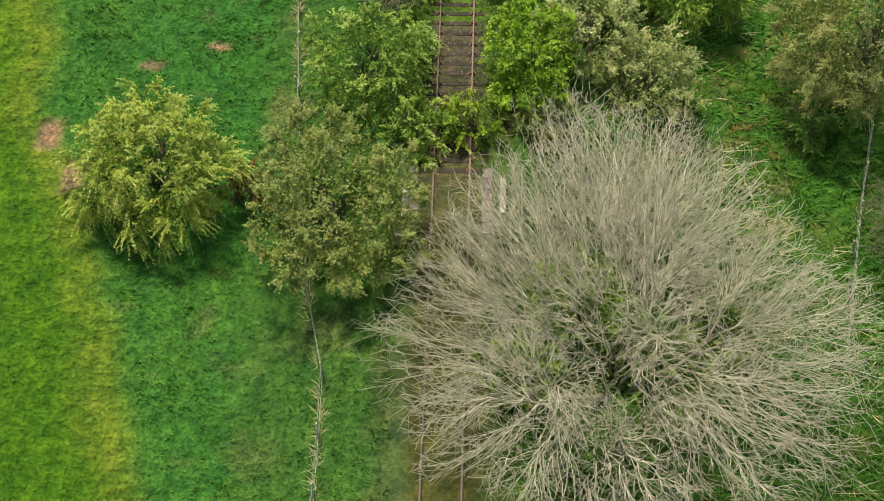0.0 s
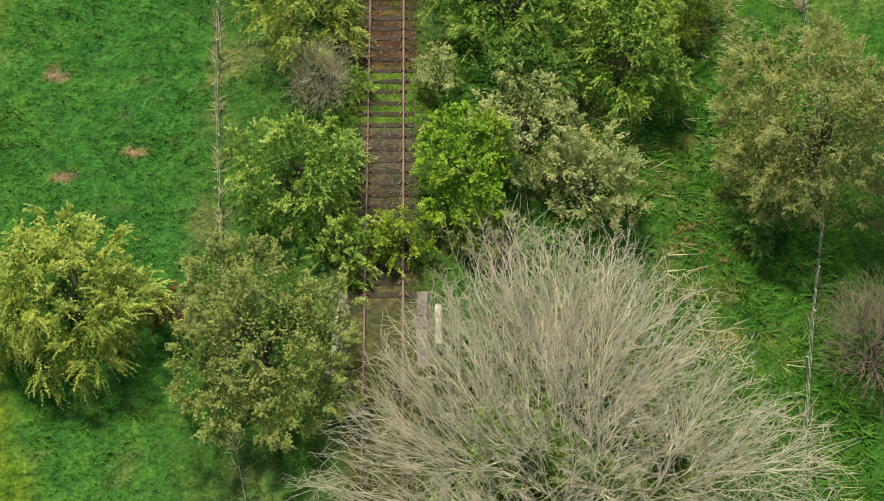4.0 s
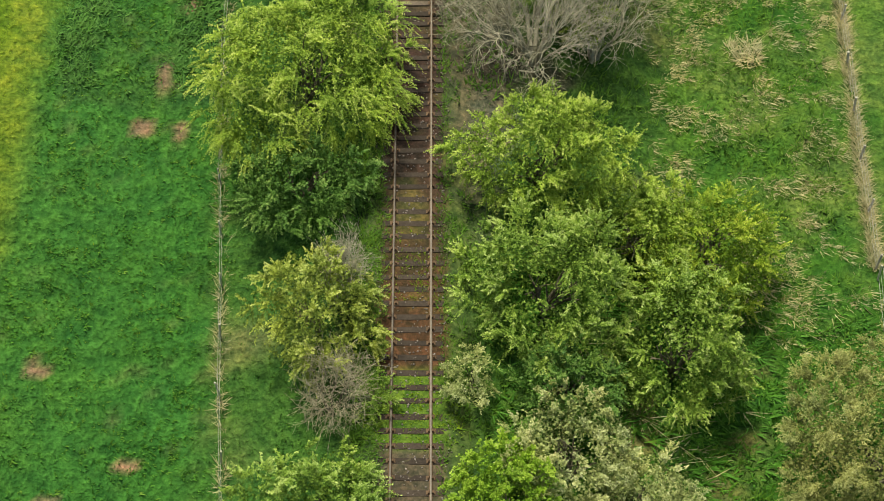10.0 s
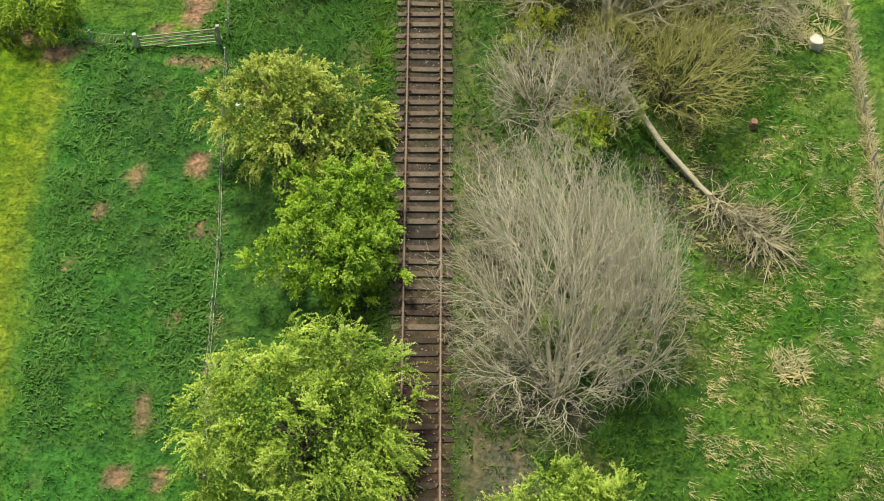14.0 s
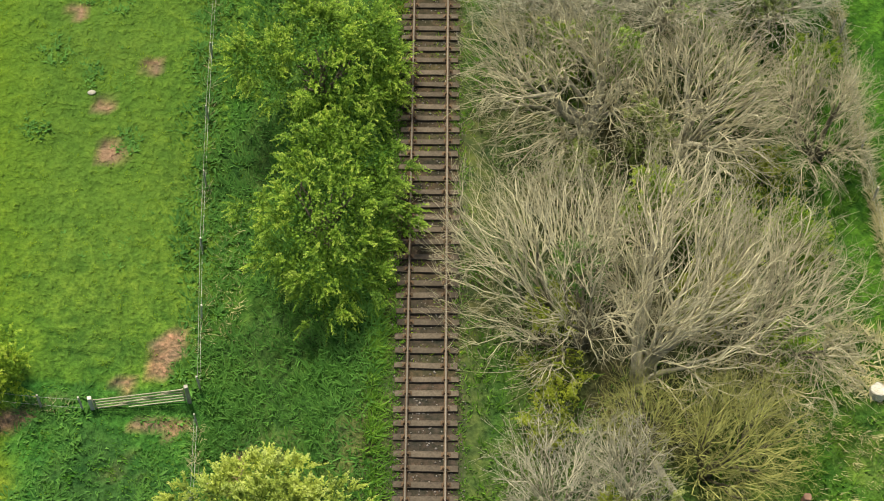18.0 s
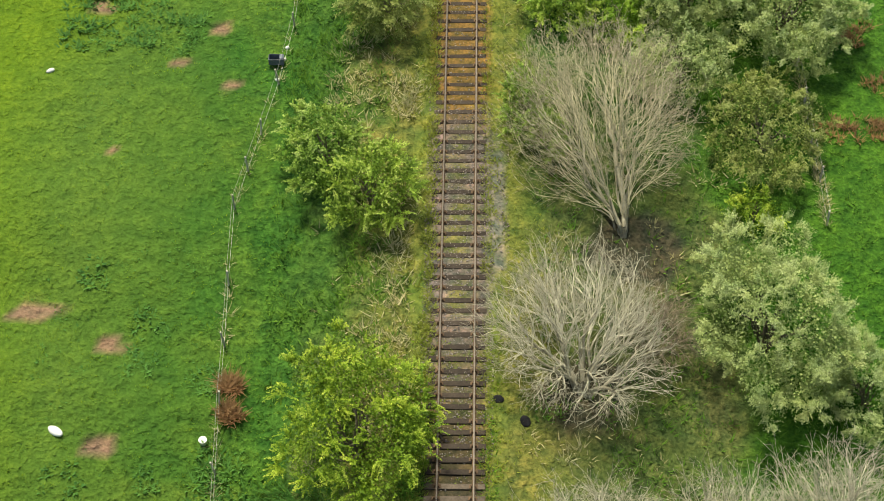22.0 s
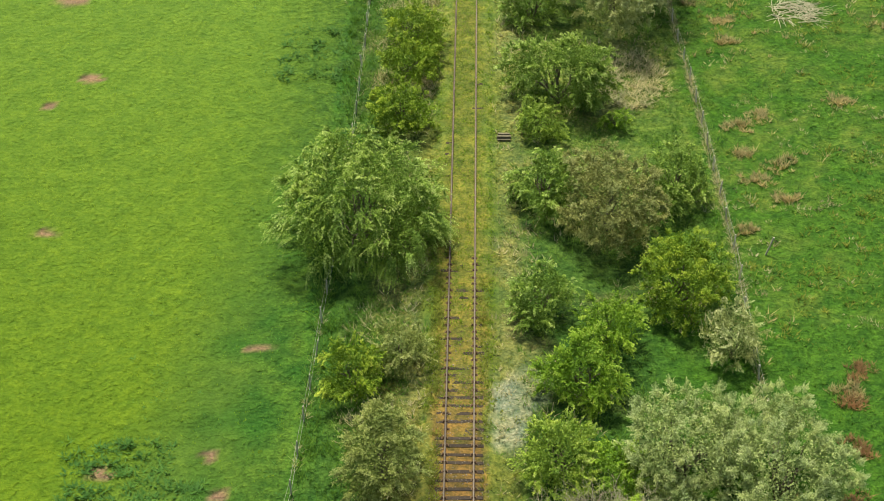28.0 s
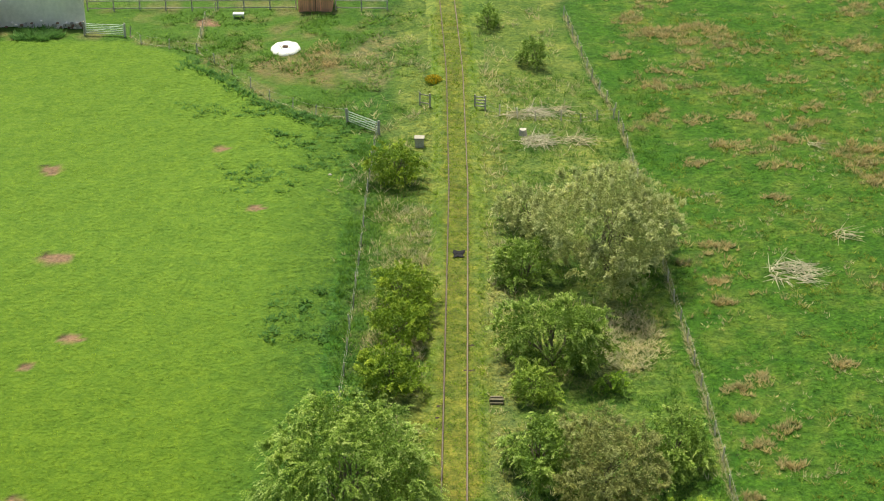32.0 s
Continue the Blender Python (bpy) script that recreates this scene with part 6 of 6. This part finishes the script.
z = float(on_ground([-10.8], [61.9])[0])
bucket = thing("bucket", -10.8, 61.9, z, "white plastic bucket standing beside the wire fence", "bucket")
part("pail", lathe("pail", [(0.13, 0.0), (0.17, 0.3), (0.185, 0.3), (0.185, 0.32), (0.16, 0.32), (0.12, 0.04)], WHITE), bucket)
bm = bmesh.new()
for k in range(10):
    a0, a1 = math.pi * k / 10, math.pi * (k + 1) / 10
    p, q = Vector((math.cos(a0) * 0.185, 0.12 * math.sin(a0), 0.31 + 0.05 * math.sin(a0))), Vector((math.cos(a1) * 0.185, 0.12 * math.sin(a1), 0.31 + 0.05 * math.sin(a1)))
    bmesh.ops.create_cone(bm, segments=5, radius1=0.006, radius2=0.006, depth=(q - p).length, matrix=Matrix.Translation((p + q) / 2) @ (q - p).to_track_quat("Z", "Y").to_matrix().to_4x4())
part("handle", from_bm("handle", bm, GALV), bucket)


def sack(x, y, sx, sy, sz, turn, label, material):
    rng = np.random.default_rng(int(abs(x * 31 + y)))
    bm = bmesh.new()
    bmesh.ops.create_icosphere(bm, subdivisions=3, radius=1.0)
    for v in bm.verts:
        k = 1 + 0.08 * noise.noise(v.co * 2.2 + Vector((x, y, 0)))
        v.co = Vector((v.co.x * sx * k, v.co.y * sy * k, max(v.co.z, -0.35) * sz * k + sz * 0.3))
    ob = new("feed_sack" if sx > 0.2 else "stone", from_bm("feed_sack", bm, material, True))
    ob.matrix_basis = pose(x, y, float(on_ground([x], [y])[0]), 0, 0, turn)
    tagged(ob, label, "sack" if sx > 0.2 else "stone")


sack(-17.0, 61.9, 0.38, 0.2, 0.17, -32, "plump white feed sack lying on the grass", WHITE)
sack(-20.3, 82.4, 0.22, 0.12, 0.1, 30, "crumpled white feed sack lying on the grass", WHITE)
sack(-16.5, 58.2, 0.19, 0.15, 0.13, 10, "pale stone lying in the pasture", MASONRY)
sack(-10.4, 153.0, 0.16, 0.13, 0.1, 0, "pale stone lying in the pasture", MASONRY)
sack(-8.4, 32.0, 0.14, 0.11, 0.1, 20, "white stone beside the wire fence", WHITE)
for px0, py0 in ((-8.75, 84.5), (-8.85, 83.7), (-9.1, 82.3)):
    sack(px0, py0, 0.11, 0.09, 0.09, 15, "small white stone at the foot of the wire fence", WHITE)
sack(-15.1, 50.9, 0.19, 0.13, 0.08, 5, "pale flat stone beside bare soil", MASONRY)
sack(2.9, 62.0, 0.21, 0.3, 0.1, 20, "dark crumpled plastic sheet on the mossy verge", BLACK)
sack(1.75, 63.1, 0.26, 0.21, 0.08, -10, "dark crumpled plastic sheet beside the sleepers", BLACK)

x, y = -9.2, 83.4
trough = thing("water_trough", x, y, ground_height(x, y), "small dark galvanised water trough at the fence", "trough")
bm = bmesh.new()
box(bm, (0.75, 0.42, 0.06), pose(0, 0, 0.08), 0.01)
for dx, dy, sx, sy in ((0, 0.2, 0.75, 0.03), (0, -0.2, 0.75, 0.03), (0.36, 0, 0.03, 0.42), (-0.36, 0, 0.03, 0.42)):
    box(bm, (sx, sy, 0.36), pose(dx, dy, 0.24), 0.006)
part("basin", from_bm("basin", bm, SLATE), trough)
part("ball_cover", box_mesh("ball_cover", (0.16, 0.3, 0.04), SLATE, 0.008, (0.25, 0, 0.43)), trough)

mat_root = thing("rubber_mat", 0.1, 138.6, -0.12, "dark ragged rubber mat lying between the rails", "mat")
bm = bmesh.new()
bmesh.ops.create_grid(bm, x_segments=8, y_segments=6, size=0.5, matrix=pose(0, 0, 0.06) @ Matrix.Diagonal((0.8, 1.0, 1, 1)))
for v in bm.verts:
    v.co += Vector((noise.noise(v.co * 4) * 0.24, noise.noise(v.co * 4 + Vector((9, 0, 0))) * 0.3, 0.03 + noise.noise(v.co * 4) * 0.05))
bmesh.ops.solidify(bm, geom=bm.faces[:], thickness=0.03)
part("sheet", from_bm("sheet", bm, BLACK), mat_root)

pile = thing("sleeper_pile", 2.5, 119.0, -0.3, "short pile of old dark timber sleepers beside the track", "timber")
for k, (dx, dz, ln) in enumerate(((-0.3, 0.1, 0.95), (0.0, 0.1, 1.05), (0.3, 0.1, 0.9), (-0.15, 0.25, 1.0), (0.16, 0.25, 0.85))):
    part("timber", box_mesh("timber", (0.9 * ln, 0.2, 0.12), BARK, 0.012, (0.1, dx, dz), 0.01), pile)

# pale signal cabinet beside the hawthorn
cab = thing("concrete_block", -3.3, 158.3, ground_height(-3.3, 158.3), "pale lichened concrete box beside the track", "box")
part("body", box_mesh("body", (0.75, 0.6, 0.8), MASONRY, 0.03, (0, 0, 0.35)), cab)
part("lid", box_mesh("lid", (0.85, 0.7, 0.1), MASONRY, 0.02, (0, 0, 0.8)), cab)

# ---- yard: shed, wall, cover ----
shed = thing("garden_shed", -14.6, 192.6, ground_height(-14.6, 192.6), "small terracotta-red timber shed with a ridged roof", "shed")
for k in range(16):
    part("board", box_mesh("board", (0.2, 0.03, 1.9), SHED, 0.006, (-1.6 + 0.2133 * k, -1.35, 0.95)), shed)
bm = bmesh.new()
box(bm, (3.3, 0.05, 1.9), pose(0, 1.35, 0.95))
for s in (-1, 1):
    box(bm, (0.05, 2.66, 1.9), pose(s * 1.63, 0, 0.95))
part("walls", from_bm("walls", bm, SHED), shed)
for s in (-1, 1):
    part("roof_panel", box_mesh("roof_panel", (1.85, 3.1, 0.05), SHED, 0.01, (0, 0, 0)), shed).matrix_basis = pose(s * 0.88, 0, 2.1, 0, s * 14, 0)
part("ridge", box_mesh("ridge", (0.16, 3.12, 0.06), RUST, 0.01, (0, 0, 2.34)), shed)
part("door_edge", box_mesh("door_edge", (0.05, 0.04, 1.9), RUST, 0.004, (0.05, -1.385, 0.95)), shed)

cover = thing("pool_cover", -16.6, 180.8, ground_height(-16.6, 180.8), "white scalloped plastic cover weighted with a dark block", "cover")
bm = bmesh.new()
ring = []
for k in range(48):
    a = 2 * math.pi * k / 48
    r = 1.32 + 0.12 * abs(math.cos(4 * a))
    ring.append((math.cos(a) * r, math.sin(a) * r * 1.25))
top = [bm.verts.new((u * 0.93, v * 0.93, 0.24)) for u, v in ring]
low = [bm.verts.new((u, v, 0.0)) for u, v in ring]
inner = [bm.verts.new((u * 0.45, v * 0.45, 0.2)) for u, v in ring]
for k in range(48):
    j = (k + 1) % 48
    bm.faces.new((low[k], low[j], top[j], top[k]))
    bm.faces.new((top[k], top[j], inner[j], inner[k]))
bm.faces.new(inner)
part("sheet", from_bm("sheet", bm, WHITE, True), cover)
part("weight", box_mesh("weight", (0.5, 0.42, 0.14), RUST, 0.02, (-0.05, 0.1, 0.26)), cover)

yard = thing("yard_wall", -41.0, 186.3, ground_height(-41.0, 186.3), "grey rendered wall with crumbling red stonework at its foot", "wall")
part("render", box_mesh("render", (8.4, 0.5, 3.8), RENDER, 0.03, (0, 0.25, 1.5)), yard)
random.seed(12)
for k in range(30):
    for row in range(6):
        if random.random() < (0.95 - 0.26 * row) * (0.25 + 0.75 * k / 29):
            sx = 8.4 / 30
            part("stone", box_mesh("stone", (sx * random.uniform(0.7, 1.05), 0.3, random.uniform(0.14, 0.24)), random.choice((SOIL, MASONRY, RENDER)), 0.03, (-4.2 + sx * (k + 0.5 + 0.4 * (row % 2)), -0.14 + random.uniform(-0.03, 0.05), 0.1 + row * 0.21), 0.03), yard)
side = thing("yard_wall", -45.0, 184.0, ground_height(-45.0, 184.0), "grey rendered side wall with a pale corner", "wall")
part("render", box_mesh("render", (0.5, 5.0, 3.2), RENDER, 0.03, (-0.4, 0, 1.4)), side)
part("corner", box_mesh("corner", (0.35, 0.3, 3.2), MASONRY, 0.03, (0.02, -2.5, 1.4)), side)
feeder = thing("feed_trough", -22.1, 189.4, ground_height(-22.1, 189.4), "small white feeding trough on legs", "trough")
part("tray", box_mesh("tray", (1.1, 0.6, 0.18), WHITE, 0.03, (0, 0, 0.42)), feeder)
for dx in (-0.45, 0.45):
    part("leg", box_mesh("leg", (0.06, 0.5, 0.36), GALV, 0.006, (dx, 0, 0.16)), feeder)

patch("soil_weeds", "dark nettles growing over rubble below the yard wall", "nettles", -41.0, 184.0, 2.6, 1.5, 120, 0.5, M["nettle"], 431, 9, 0.07, 1.2, kind="stuff")
for i, (x, y, rx, ry) in enumerate(((-13.0, 180.6, 1.3, 2.6), (-15.0, 176.4, 2.0, 1.6), (-12.6, 177.6, 1.2, 1.4))):
    patch("bracken_patch", "tan dead bracken in the shed paddock", "bracken", x, y, rx, ry, 40, 0.4, M["rush"], 440 + i, 10, 0.035, 1.2, kind="stuff", spot=0.25)

gorse = thing("gorse_bush", -2.4, 172.4, ground_height(-2.4, 172.4), "small gorse bush with yellow flowers beside the track", "bush")
rng = np.random.default_rng(900)
for nm, mt, n, zz in (("foliage", M["mid"], 1500, 0.0), ("flowers", M["gorse"], 900, 0.12)):
    q = unit(rng.normal(0, 1, (n, 3))) * rng.uniform(0.55, 1.0, (n, 1)) * np.array([0.8, 0.8, 0.55])
    q[:, 2] = np.abs(q[:, 2]) + zz
    ax = unit(rng.normal(0, 1, (n, 3)) + np.array([0, 0, 0.6]))
    fc = unit(np.cross(ax, rng.normal(0, 1, (n, 3))))
    le = rng.uniform(0.1, 0.18, n)
    part(nm, leaf_quads(nm, q, ax, fc, le, le * 0.6, mt), gorse)
